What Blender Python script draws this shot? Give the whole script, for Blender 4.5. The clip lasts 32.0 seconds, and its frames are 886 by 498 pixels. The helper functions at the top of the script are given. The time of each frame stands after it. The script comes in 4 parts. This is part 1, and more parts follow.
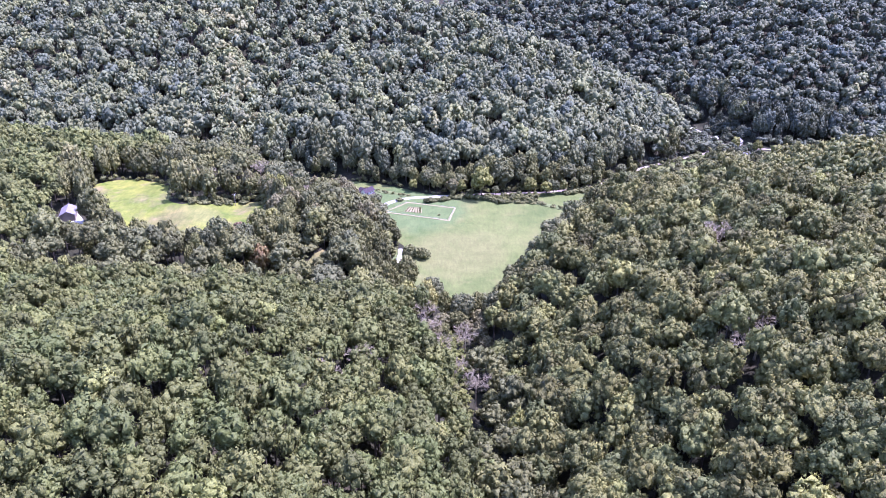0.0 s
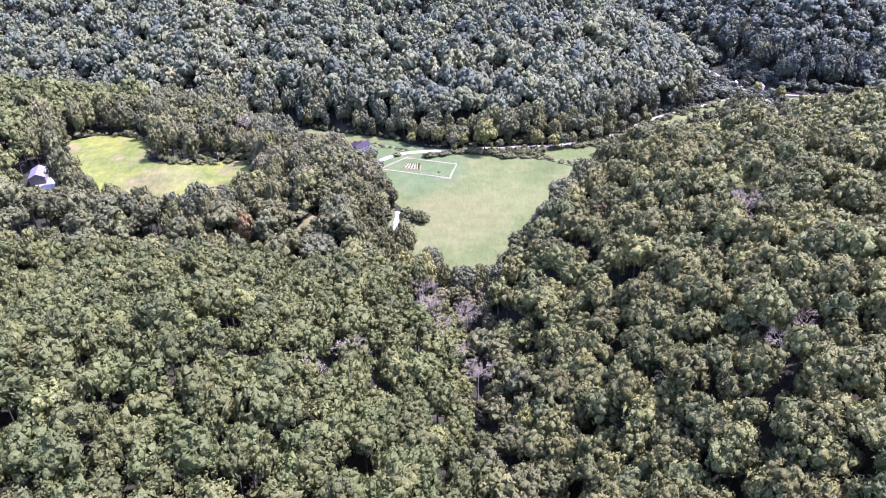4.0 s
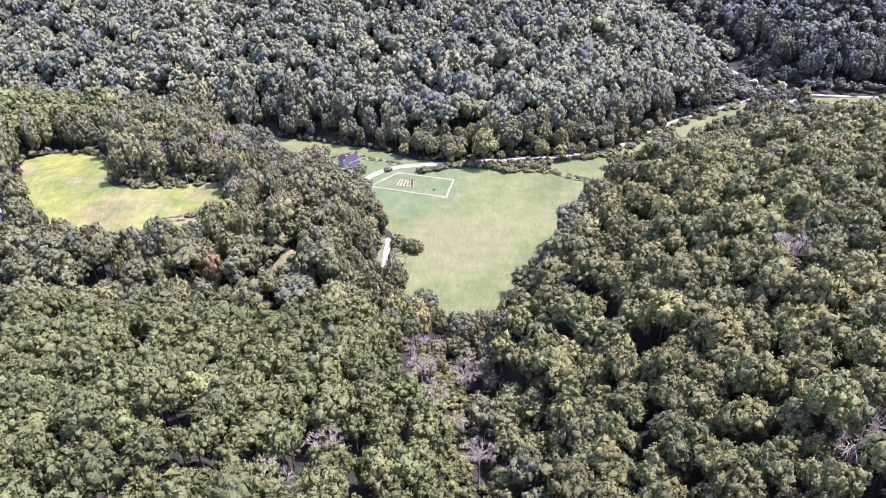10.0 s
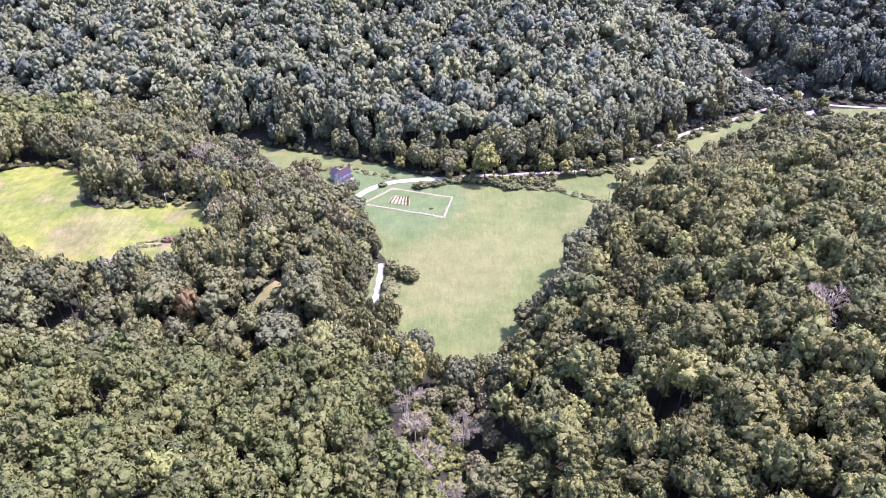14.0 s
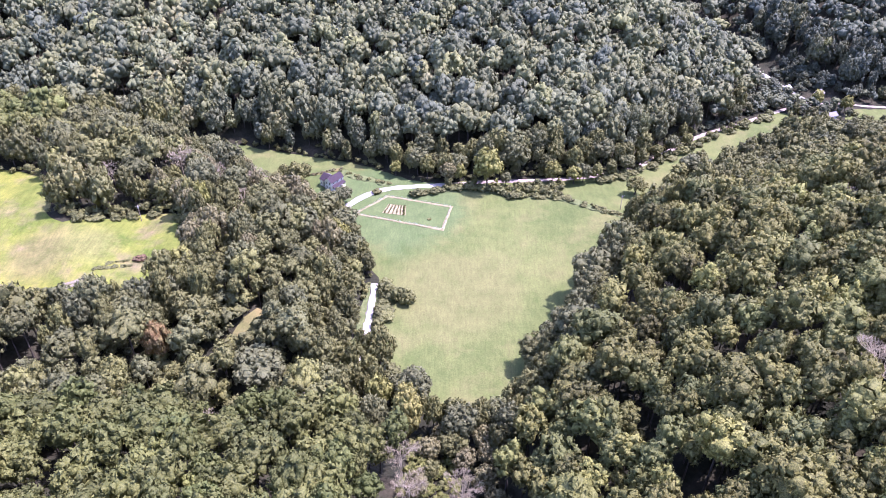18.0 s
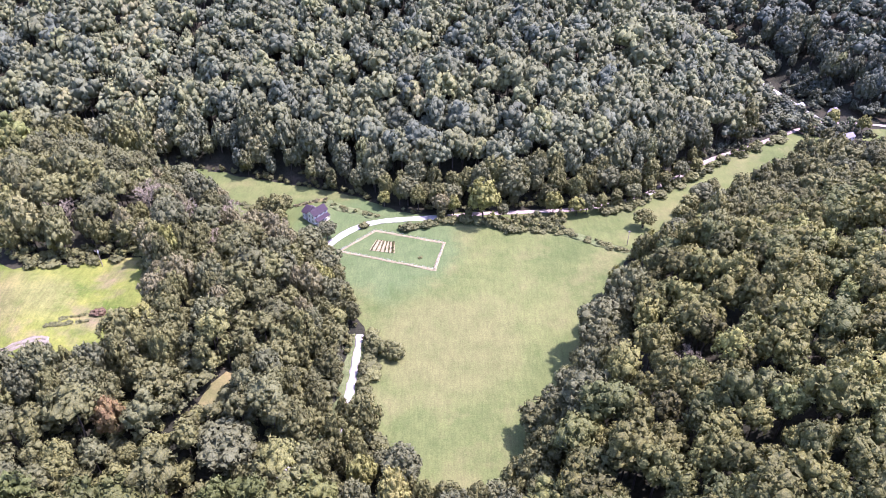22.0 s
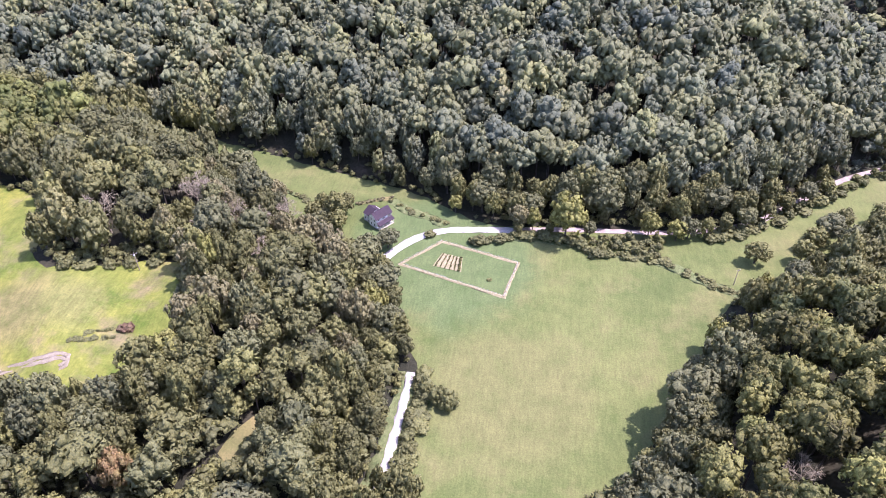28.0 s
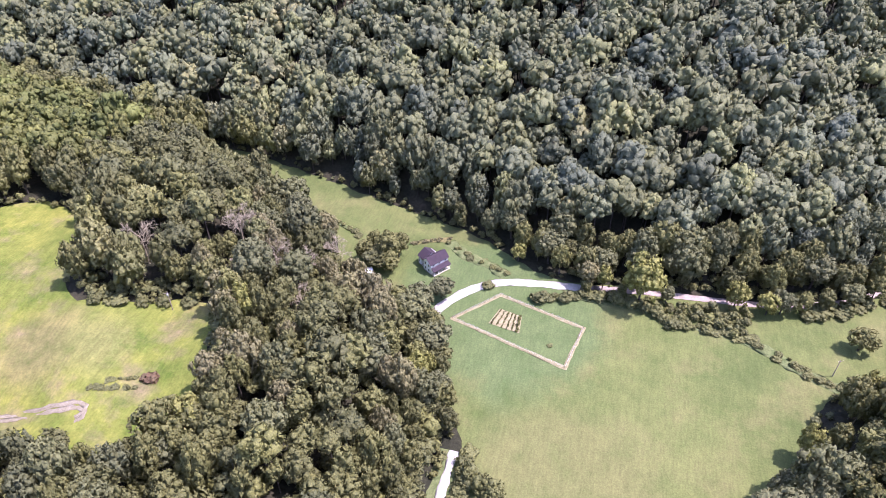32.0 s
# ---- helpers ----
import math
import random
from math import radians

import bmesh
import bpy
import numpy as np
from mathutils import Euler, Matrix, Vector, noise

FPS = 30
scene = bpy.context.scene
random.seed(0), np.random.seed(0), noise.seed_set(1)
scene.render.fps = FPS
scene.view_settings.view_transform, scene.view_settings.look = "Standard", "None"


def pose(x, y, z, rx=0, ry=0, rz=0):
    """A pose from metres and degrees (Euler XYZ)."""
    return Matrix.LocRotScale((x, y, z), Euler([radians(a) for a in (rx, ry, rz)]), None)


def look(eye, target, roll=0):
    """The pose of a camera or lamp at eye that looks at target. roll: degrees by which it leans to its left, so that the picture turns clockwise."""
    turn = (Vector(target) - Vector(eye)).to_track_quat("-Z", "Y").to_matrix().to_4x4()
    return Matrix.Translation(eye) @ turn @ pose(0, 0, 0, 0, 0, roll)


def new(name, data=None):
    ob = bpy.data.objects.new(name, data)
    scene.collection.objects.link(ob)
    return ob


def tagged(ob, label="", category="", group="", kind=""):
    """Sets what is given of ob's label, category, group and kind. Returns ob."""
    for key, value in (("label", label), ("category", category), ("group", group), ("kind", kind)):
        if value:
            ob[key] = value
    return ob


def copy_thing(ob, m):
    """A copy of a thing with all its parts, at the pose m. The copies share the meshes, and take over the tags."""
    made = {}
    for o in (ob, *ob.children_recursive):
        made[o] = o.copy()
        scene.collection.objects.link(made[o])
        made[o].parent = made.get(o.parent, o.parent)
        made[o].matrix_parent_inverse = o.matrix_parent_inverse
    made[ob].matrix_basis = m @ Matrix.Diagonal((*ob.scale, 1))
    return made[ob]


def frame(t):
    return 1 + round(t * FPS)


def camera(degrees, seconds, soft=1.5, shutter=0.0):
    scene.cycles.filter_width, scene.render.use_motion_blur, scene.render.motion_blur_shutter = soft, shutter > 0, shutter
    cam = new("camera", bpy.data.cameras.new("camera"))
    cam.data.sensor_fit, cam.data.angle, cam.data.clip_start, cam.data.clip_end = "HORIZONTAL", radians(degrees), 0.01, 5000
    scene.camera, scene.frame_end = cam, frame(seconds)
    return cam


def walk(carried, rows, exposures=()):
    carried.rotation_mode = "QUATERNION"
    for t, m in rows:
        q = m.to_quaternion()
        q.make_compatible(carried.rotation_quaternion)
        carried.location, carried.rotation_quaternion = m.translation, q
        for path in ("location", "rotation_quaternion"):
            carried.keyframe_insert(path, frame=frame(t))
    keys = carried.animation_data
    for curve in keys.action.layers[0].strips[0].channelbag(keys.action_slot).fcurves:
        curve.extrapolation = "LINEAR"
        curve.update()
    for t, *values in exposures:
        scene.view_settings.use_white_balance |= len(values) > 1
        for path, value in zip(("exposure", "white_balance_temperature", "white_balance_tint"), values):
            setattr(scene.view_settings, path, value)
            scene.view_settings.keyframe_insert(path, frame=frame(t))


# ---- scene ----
cam = camera(63.7, 32.0, 0.7)

PATH = [
    (0, (-3.162, -129.199, 182.997), (-3.159, -127.406, 182.111), 0.1),
    (1, (-2.605, -121.63, 182.975), (-2.605, -119.847, 182.069), -0.1),
    (2, (-2.149, -113.709, 182.963), (-2.153, -112.001, 181.923), -0.3),
    (3, (-1.808, -105.844, 182.872), (-1.812, -104.137, 181.83), -0.4),
    (3.5, (-1.614, -101.844, 182.84), (-1.62, -100.136, 181.798), -0.4),
    (5.5, (-0.981, -85.948, 182.794), (-0.987, -84.241, 181.752), 0.0),
    (6, (-0.854, -82.095, 182.767), (-0.858, -80.388, 181.724), -0.6),
    (6.5, (-0.735, -78.299, 182.727), (-0.74, -76.592, 181.685), -0.3),
    (7, (-0.61, -74.571, 182.67), (-0.615, -72.864, 181.627), -0.3),
    (7.5, (-0.469, -70.862, 182.601), (-0.473, -69.155, 181.559), -0.3),
    (8, (-0.286, -67.145, 182.526), (-0.291, -65.438, 181.484), -0.6),
    (8.5, (-0.097, -63.401, 182.462), (-0.103, -61.694, 181.42), -0.6),
    (9, (0.101, -59.623, 182.417), (0.095, -57.917, 181.372), -0.6),
    (9.5, (0.34, -55.846, 182.389), (0.334, -54.152, 181.326), -0.7),
    (10, (0.587, -52.034, 182.418), (0.58, -50.353, 181.334), -0.8),
    (10.5, (0.84, -48.175, 182.53), (0.831, -46.507, 181.427), -0.8),
    (11, (1.091, -44.328, 182.734), (1.081, -42.661, 181.63), -0.9),
    (11.5, (1.273, -40.514, 183.028), (1.264, -38.847, 181.923), -0.8),
    (12, (1.324, -36.777, 183.398), (1.315, -35.111, 182.291), -0.6),
    (12.5, (1.255, -33.157, 183.797), (1.247, -31.491, 182.691), -0.5),
    (13, (1.089, -29.61, 184.168), (1.083, -27.945, 183.06), -0.5),
    (13.5, (0.894, -26.147, 184.443), (0.89, -24.482, 183.335), -0.2),
    (14, (0.729, -22.686, 184.585), (0.729, -21.023, 183.472), -0.1),
    (14.5, (0.594, -19.107, 184.585), (0.595, -17.449, 183.466), -0.0),
    (16.5, (0.078, -4.002, 184.075), (0.085, -2.373, 182.915), 0.4),
    (17, (0.0, 0.0, 183.939), (0.008, 1.63, 182.779), 0.4),
    (17.5, (0.007, 4.121, 183.817), (0.016, 5.75, 182.658), 0.5),
    (18, (0.12, 8.265, 183.722), (0.128, 9.894, 182.562), 0.5),
    (18.5, (0.322, 12.372, 183.653), (0.331, 14.0, 182.492), 0.5),
    (19, (0.544, 16.493, 183.602), (0.551, 18.121, 182.439), 0.5),
    (19.5, (0.685, 20.595, 183.557), (0.693, 22.223, 182.394), 0.5),
    (20, (0.768, 24.701, 183.52), (0.776, 26.329, 182.357), 0.5),
    (20.5, (0.843, 28.754, 183.495), (0.853, 30.382, 182.332), 0.6),
    (21, (0.977, 32.703, 183.488), (0.988, 34.329, 182.324), 0.5),
    (21.5, (1.138, 36.699, 183.471), (1.153, 38.325, 182.307), 0.5),
    (22, (1.342, 40.786, 183.432), (1.364, 42.412, 182.267), 0.6),
    (22.5, (1.549, 44.944, 183.361), (1.571, 46.569, 182.194), 0.6),
    (23, (1.749, 49.145, 183.258), (1.77, 50.77, 182.092), 0.5),
    (23.5, (1.906, 53.303, 183.146), (1.929, 54.927, 181.979), 0.6),
    (24, (2.084, 57.378, 183.03), (2.099, 59.002, 181.863), 0.5),
    (24.5, (2.337, 61.35, 182.915), (2.329, 62.974, 181.748), 0.5),
    (25, (2.647, 65.163, 182.831), (2.618, 66.786, 181.664), 0.5),
    (25.5, (3.01, 68.866, 182.812), (2.959, 70.49, 181.645), 0.3),
    (27.5, (4.422, 83.54, 183.059), (4.247, 85.076, 181.79), 0.1),
    (28, (4.617, 87.316, 183.088), (4.41, 88.842, 181.812), -0.0),
    (28.5, (4.613, 91.228, 183.073), (4.359, 92.748, 181.797), -0.0),
    (29, (4.414, 95.237, 183.011), (4.132, 96.751, 181.734), -0.1),
    (29.5, (4.035, 99.284, 182.914), (3.727, 100.793, 181.638), -0.1),
    (30, (3.502, 103.349, 182.8), (3.167, 104.852, 181.523), -0.0),
    (30.5, (2.849, 107.362, 182.694), (2.494, 108.86, 181.417), 0.1),
    (31, (2.098, 111.349, 182.601), (1.737, 112.844, 181.323), 0.0),
    (31.5, (1.267, 115.353, 182.512), (0.898, 116.846, 181.233), 0.0),
    (32, (0.41, 119.373, 182.421), (0.032, 120.862, 181.14), 0.1),
]
walk(cam, [(t, look(eye, target, roll)) for t, eye, target, roll in PATH], [(0.0, 1.90, 5220, 50), (7.0, 1.88, 5430, 48), (12.0, 1.86, 5500, 48), (22.0, 1.77, 5700, 46), (32.0, 1.52, 5900, 40)])

# ---------------------------------------------------------------- light
SUN_WAY = Vector((0.43, 0.12, 0.90)).normalized()
world = bpy.data.worlds.new("sky")
scene.world = world
world.use_nodes = True
wn = world.node_tree.nodes
sky = wn.new("ShaderNodeTexSky")
sky.sky_type, sky.sun_disc = "NISHITA", False
sky.sun_elevation = math.asin(SUN_WAY.z)
sky.sun_rotation = math.atan2(SUN_WAY.x, SUN_WAY.y)
sky.air_density, sky.dust_density, sky.ozone_density = 1.2, 1.5, 1.0
world.node_tree.links.new(sky.outputs[0], wn["Background"].inputs[0])
wn["Background"].inputs[1].default_value = 0.15
sun = new("sun", bpy.data.lights.new("sun", "SUN"))
sun.data.energy, sun.data.angle, sun.data.color = 3.7, radians(0.53), (1.0, 0.95, 0.87)
sun.matrix_world = look((0, 0, 400), Vector((0, 0, 400)) - SUN_WAY)

# ---------------------------------------------------------------- materials
def material(name, rough=0.8, metal=0.0, spec=0.3):
    m = bpy.data.materials.new(name)
    m.use_nodes = True
    n = m.node_tree.nodes
    b = n["Principled BSDF"]
    b.inputs["Roughness"].default_value = rough
    b.inputs["Metallic"].default_value = metal
    b.inputs["Specular IOR Level"].default_value = spec
    return m, n, m.node_tree.links, b


def ramp(n, stops):
    r = n.new("ShaderNodeValToRGB")
    while len(r.color_ramp.elements) < len(stops):
        r.color_ramp.elements.new(0.5)
    for e, (p, c) in zip(r.color_ramp.elements, stops):
        e.position, e.color = p, (*c, 1)
    return r


def noise_node(n, links, scale, detail=4.0, stretch=None, turn=0.0, rough=0.55):
    g = n.new("ShaderNodeNewGeometry")
    t = n.new("ShaderNodeTexNoise")
    t.inputs["Scale"].default_value, t.inputs["Detail"].default_value = scale, detail
    t.inputs["Roughness"].default_value = rough
    if stretch or turn:
        mp = n.new("ShaderNodeMapping")
        mp.inputs["Rotation"].default_value = (0, 0, turn)
        mp.inputs["Scale"].default_value = stretch or (1, 1, 1)
        links.new(g.outputs["Position"], mp.inputs[0])
        links.new(mp.outputs[0], t.inputs["Vector"])
    else:
        links.new(g.outputs["Position"], t.inputs["Vector"])
    return t


def mixed(n, links, fac, a, b, mode="MIX"):
    x = n.new("ShaderNodeMix")
    x.data_type, x.blend_type = "RGBA", mode
    for slot, v in ((0, fac), (6, a), (7, b)):
        if isinstance(v, (int, float)):
            x.inputs[slot].default_value = v
        elif isinstance(v, tuple):
            x.inputs[slot].default_value = (*v, 1)
        else:
            links.new(v, x.inputs[slot])
    return x.outputs[2]


def bumped(n, links, b, height, strength=0.5, distance=0.1):
    u = n.new("ShaderNodeBump")
    u.inputs["Strength"].default_value, u.inputs["Distance"].default_value = strength, distance
    links.new(height, u.inputs["Height"])
    links.new(u.outputs[0], b.inputs["Normal"])


def mottled(name, stops, scale, fine, rough=0.9, bump=0.5, depth=0.1, spec=0.2):
    """A matt surface whose colour wanders at two scales."""
    m, n, links, b = material(name, rough, 0, spec)
    a, c = noise_node(n, links, scale, 5), noise_node(n, links, fine, 3)
    r = ramp(n, stops)
    links.new(a.outputs[0], r.inputs[0])
    g = ramp(n, [(0.3, (0.66, 0.66, 0.66)), (0.7, (1.25, 1.25, 1.25))])
    links.new(c.outputs[0], g.inputs[0])
    links.new(mixed(n, links, 1.0, r.outputs[0], g.outputs[0], "MULTIPLY"), b.inputs["Base Color"])
    bumped(n, links, b, c.outputs[0], bump, depth)
    return m


LEAF_STOPS = [(0.0, (0.064, 0.062, 0.023)), (0.25, (0.102, 0.099, 0.033)), (0.5, (0.148, 0.144, 0.046)),
              (0.7, (0.190, 0.188, 0.058)), (0.85, (0.224, 0.226, 0.068)), (0.95, (0.250, 0.220, 0.082)), (1.0, (0.24, 0.145, 0.072))]


def leaf_material(name, own=None, cool=0.0, tint=(0.104, 0.150, 0.056), vary=0.34):
    """Foliage. own: (low, high) of the leaf scale for single trees; without it the tone comes with each tree of a wood."""
    m, n, links, b = material(name, 0.6, 0, 0.2)
    if own:
        info = n.new("ShaderNodeObjectInfo")
        mr = n.new("ShaderNodeMapRange")
        mr.inputs[3].default_value, mr.inputs[4].default_value = own
        links.new(info.outputs["Random"], mr.inputs[0])
        tone = mr.outputs[0]
    else:
        at = n.new("ShaderNodeAttribute")
        at.attribute_name = "tone"
        tone = at.outputs["Fac"]
    big, fine = noise_node(n, links, 0.5, 3), noise_node(n, links, 2.4, 4, rough=0.75)
    cell = n.new("ShaderNodeTexVoronoi")
    cell.feature, cell.inputs["Scale"].default_value = "SMOOTH_F1", 2.1
    cell.inputs["Smoothness"].default_value = 0.8
    gp = n.new("ShaderNodeNewGeometry")
    links.new(gp.outputs["Position"], cell.inputs["Vector"])
    tuft = n.new("ShaderNodeMath")
    tuft.operation, tuft.inputs[1].default_value = "MULTIPLY_ADD", -0.9
    links.new(cell.outputs["Distance"], tuft.inputs[0])
    soft_part = n.new("ShaderNodeMath")
    soft_part.operation, soft_part.inputs[1].default_value = "MULTIPLY", 0.45
    links.new(fine.outputs[0], soft_part.inputs[0])
    links.new(soft_part.outputs[0], tuft.inputs[2])
    ma = n.new("ShaderNodeMath")
    ma.operation = "MULTIPLY_ADD"
    ma.inputs[1].default_value, ma.inputs[2].default_value = 0.16, -0.08
    links.new(big.outputs[0], ma.inputs[0])
    ad = n.new("ShaderNodeMath")
    links.new(tone, ad.inputs[0])
    links.new(ma.outputs[0], ad.inputs[1])
    r = ramp(n, LEAF_STOPS)
    links.new(ad.outputs[0], r.inputs[0])
    g = ramp(n, [(0.36, (0.50, 0.52, 0.55)), (0.64, (1.60, 1.57, 1.48))])
    links.new(fine.outputs[0], g.inputs[0])
    col = mixed(n, links, 1.0, r.outputs[0], g.outputs[0], "MULTIPLY")
    shift = n.new("ShaderNodeMath")
    shift.operation, shift.inputs[1].default_value, shift.inputs[2].default_value = "MULTIPLY_ADD", vary, cool
    if own:
        shift.inputs[0].default_value = 0.0
    else:
        hue = n.new("ShaderNodeAttribute")
        hue.attribute_name = "hue"
        links.new(hue.outputs["Fac"], shift.inputs[0])
    col = mixed(n, links, shift.outputs[0], col, tint)
    links.new(col, b.inputs["Base Color"])
    bumped(n, links, b, tuft.outputs[0], 0.6, 0.4)
    tr = n.new("ShaderNodeBsdfTranslucent")
    links.new(col, tr.inputs["Color"])
    mx = n.new("ShaderNodeMixShader")
    mx.inputs[0].default_value = 0.22
    links.new(b.outputs[0], mx.inputs[1])
    links.new(tr.outputs[0], mx.inputs[2])
    links.new(mx.outputs[0], n["Material Output"].inputs["Surface"])
    return m


def grass_material(name, low, mid, high, dry, stripe, turn, lawn=(), patch=0.16):
    """Mown grass: broad dry patches, fine tufts and the streaks of the mower."""
    m, n, links, b = material(name, 0.9, 0, 0.15)
    a = noise_node(n, links, 0.022, 4)
    r = ramp(n, [(0.3, low), (0.5, mid), (0.68, high)])
    links.new(a.outputs[0], r.inputs[0])
    d = noise_node(n, links, 0.045, 5, rough=0.65)
    dr = ramp(n, [(0.50, (0, 0, 0)), (0.72, (1, 1, 1))])
    links.new(d.outputs[0], dr.inputs[0])
    col = mixed(n, links, dr.outputs[0], r.outputs[0], dry)
    for (lx, ly, lz, lr), tint in lawn:
        g = n.new("ShaderNodeNewGeometry")
        dn = n.new("ShaderNodeVectorMath")
        dn.operation, dn.inputs[1].default_value = "DISTANCE", (lx, ly, lz)
        links.new(g.outputs["Position"], dn.inputs[0])
        wob = n.new("ShaderNodeMath")
        wob.operation, wob.inputs[1].default_value = "MULTIPLY_ADD", 26.0
        links.new(d.outputs[0], wob.inputs[0])
        links.new(dn.outputs["Value"], wob.inputs[2])
        mr = n.new("ShaderNodeMapRange")
        mr.interpolation_type = "SMOOTHSTEP"
        mr.inputs[1].default_value, mr.inputs[2].default_value = lr + 18, lr + 4
        links.new(wob.outputs[0], mr.inputs[0])
        col = mixed(n, links, mr.outputs[0], col, tint)
    for wide, long, lean, some in ((0.6, 0.09, turn, 1.0), (1.5, 0.22, turn + 0.4, 1.2)):
        s = noise_node(n, links, 1.0, 5, (wide, long, 1.0), lean, 0.75)
        sr = ramp(n, [(0.38, (1 - stripe * some,) * 3), (0.50, (1.0,) * 3), (0.64, (1 + stripe * some,) * 3)])
        links.new(s.outputs[0], sr.inputs[0])
        col = mixed(n, links, 1.0, col, sr.outputs[0], "MULTIPLY")
    p = noise_node(n, links, 0.11, 6, rough=0.72)
    pr = ramp(n, [(0.32, (1 - 1.2 * patch, 1 - 0.7 * patch, 1 - 1.3 * patch)), (0.5, (1.0, 1.0, 1.0)), (0.68, (1 + 1.2 * patch, 1 + 0.9 * patch, 1 + patch))])
    links.new(p.outputs[0], pr.inputs[0])
    col = mixed(n, links, 1.0, col, pr.outputs[0], "MULTIPLY")
    f = noise_node(n, links, 1.7, 4, rough=0.7)
    fr = ramp(n, [(0.3, (0.8, 0.8, 0.8)), (0.7, (1.2, 1.2, 1.2))])
    links.new(f.outputs[0], fr.inputs[0])
    links.new(mixed(n, links, 1.0, col, fr.outputs[0], "MULTIPLY"), b.inputs["Base Color"])
    bumped(n, links, b, f.outputs[0], 0.5, 0.12)
    return m


M_FLOOR = mottled("forest_floor", [(0.3, (0.016, 0.018, 0.010)), (0.5, (0.028, 0.028, 0.016)), (0.7, (0.045, 0.038, 0.024))], 0.12, 0.9, bump=0.8, depth=0.4)
M_HAY = grass_material("mown_hay", (0.074, 0.096, 0.030), (0.098, 0.116, 0.038), (0.120, 0.131, 0.046), (0.136, 0.131, 0.054), 0.065, radians(-16), [((6, 236, 0, 28), (0.118, 0.122, 0.046)), ((-24, 302, 0, 40), (0.082, 0.112, 0.042))])
M_PASTURE = grass_material("pasture_grass", (0.082, 0.108, 0.022), (0.124, 0.142, 0.030), (0.176, 0.180, 0.036), (0.168, 0.130, 0.080), 0.08, radians(75), [((-154, 230, 25, 15), (0.146, 0.134, 0.052)), ((-136, 236, 25, 12), (0.130, 0.135, 0.044))], 0.34)
M_SEDGE = grass_material("dry_sedge", (0.11, 0.11, 0.042), (0.15, 0.135, 0.056), (0.18, 0.16, 0.068), (0.19, 0.145, 0.066), 0.03, 0.3)
M_GRAVEL = mottled("pale_gravel", [(0.3, (0.29, 0.27, 0.245)), (0.55, (0.37, 0.35, 0.325)), (0.75, (0.43, 0.41, 0.385))], 0.5, 5.0, bump=0.6, depth=0.05)
M_DIRT = mottled("dirt_track", [(0.3, (0.16, 0.135, 0.09)), (0.55, (0.22, 0.19, 0.14)), (0.75, (0.28, 0.245, 0.19))], 0.5, 4.0, bump=0.6, depth=0.06)
M_RED = mottled("pinkish_gravel", [(0.3, (0.24, 0.19, 0.165)), (0.55, (0.31, 0.255, 0.23)), (0.75, (0.38, 0.33, 0.305))], 0.3, 4.0, bump=0.6, depth=0.05)
M_WEED = mottled("rank_weeds", [(0.3, (0.070, 0.095, 0.035)), (0.55, (0.12, 0.14, 0.06)), (0.75, (0.16, 0.17, 0.08))], 0.5, 3.0, bump=0.5, depth=0.1, spec=0.05)
M_STRAW = mottled("straw_mulch", [(0.3, (0.18, 0.155, 0.085)), (0.55, (0.245, 0.215, 0.125)), (0.75, (0.295, 0.265, 0.165))], 0.8, 6.0, bump=0.8, depth=0.06)
M_BARK = mottled("bark", [(0.3, (0.050, 0.042, 0.034)), (0.6, (0.085, 0.072, 0.060)), (0.8, (0.13, 0.115, 0.10))], 0.8, 4.0, bump=0.9, depth=0.05)
M_DEAD = mottled("dead_wood", [(0.3, (0.25, 0.215, 0.150)), (0.6, (0.34, 0.295, 0.215)), (0.8, (0.43, 0.38, 0.29))], 0.8, 4.0, bump=0.6, depth=0.04)
M_LEAF = leaf_material("leaves_of_woods")
M_LEAF_FRESH = leaf_material("leaves_of_foreground_woods", None, 0.24, (0.110, 0.146, 0.042), 0.34)
M_LEAF_DULL = leaf_material("leaves_of_knoll_woods", None, 0.18, (0.116, 0.134, 0.078), 0.30)
# Cool tint: distance haze put into the leaf colour of the far stands.
M_LEAF_HAZE = leaf_material("leaves_with_haze_tint", None, 0.27, (0.096, 0.138, 0.132), 0.24)
M_OAK = leaf_material("leaves_dark_green", (0.18, 0.46), 0.3, (0.092, 0.106, 0.062))
M_MAPLE = leaf_material("leaves_mid_green", (0.32, 0.66), 0.3, (0.120, 0.130, 0.070))
M_LIME = leaf_material("leaves_yellow_green", (0.66, 0.82))
M_YELLOW = leaf_material("leaves_bright_yellow_green", (0.84, 0.93))
M_GREY = leaf_material("leaves_grey_green", (0.30, 0.62), 0.5, (0.112, 0.128, 0.084))
M_TAN = leaf_material("leaves_thin_tan", (0.35, 0.65), 0.45, (0.21, 0.185, 0.125))
M_RUST = leaf_material("leaves_rust", (0.95, 0.98), 0.5, (0.185, 0.135, 0.058))
M_BROWN = leaf_material("leaves_dead_brown", (0.98, 1.0), 0.6, (0.085, 0.062, 0.050))

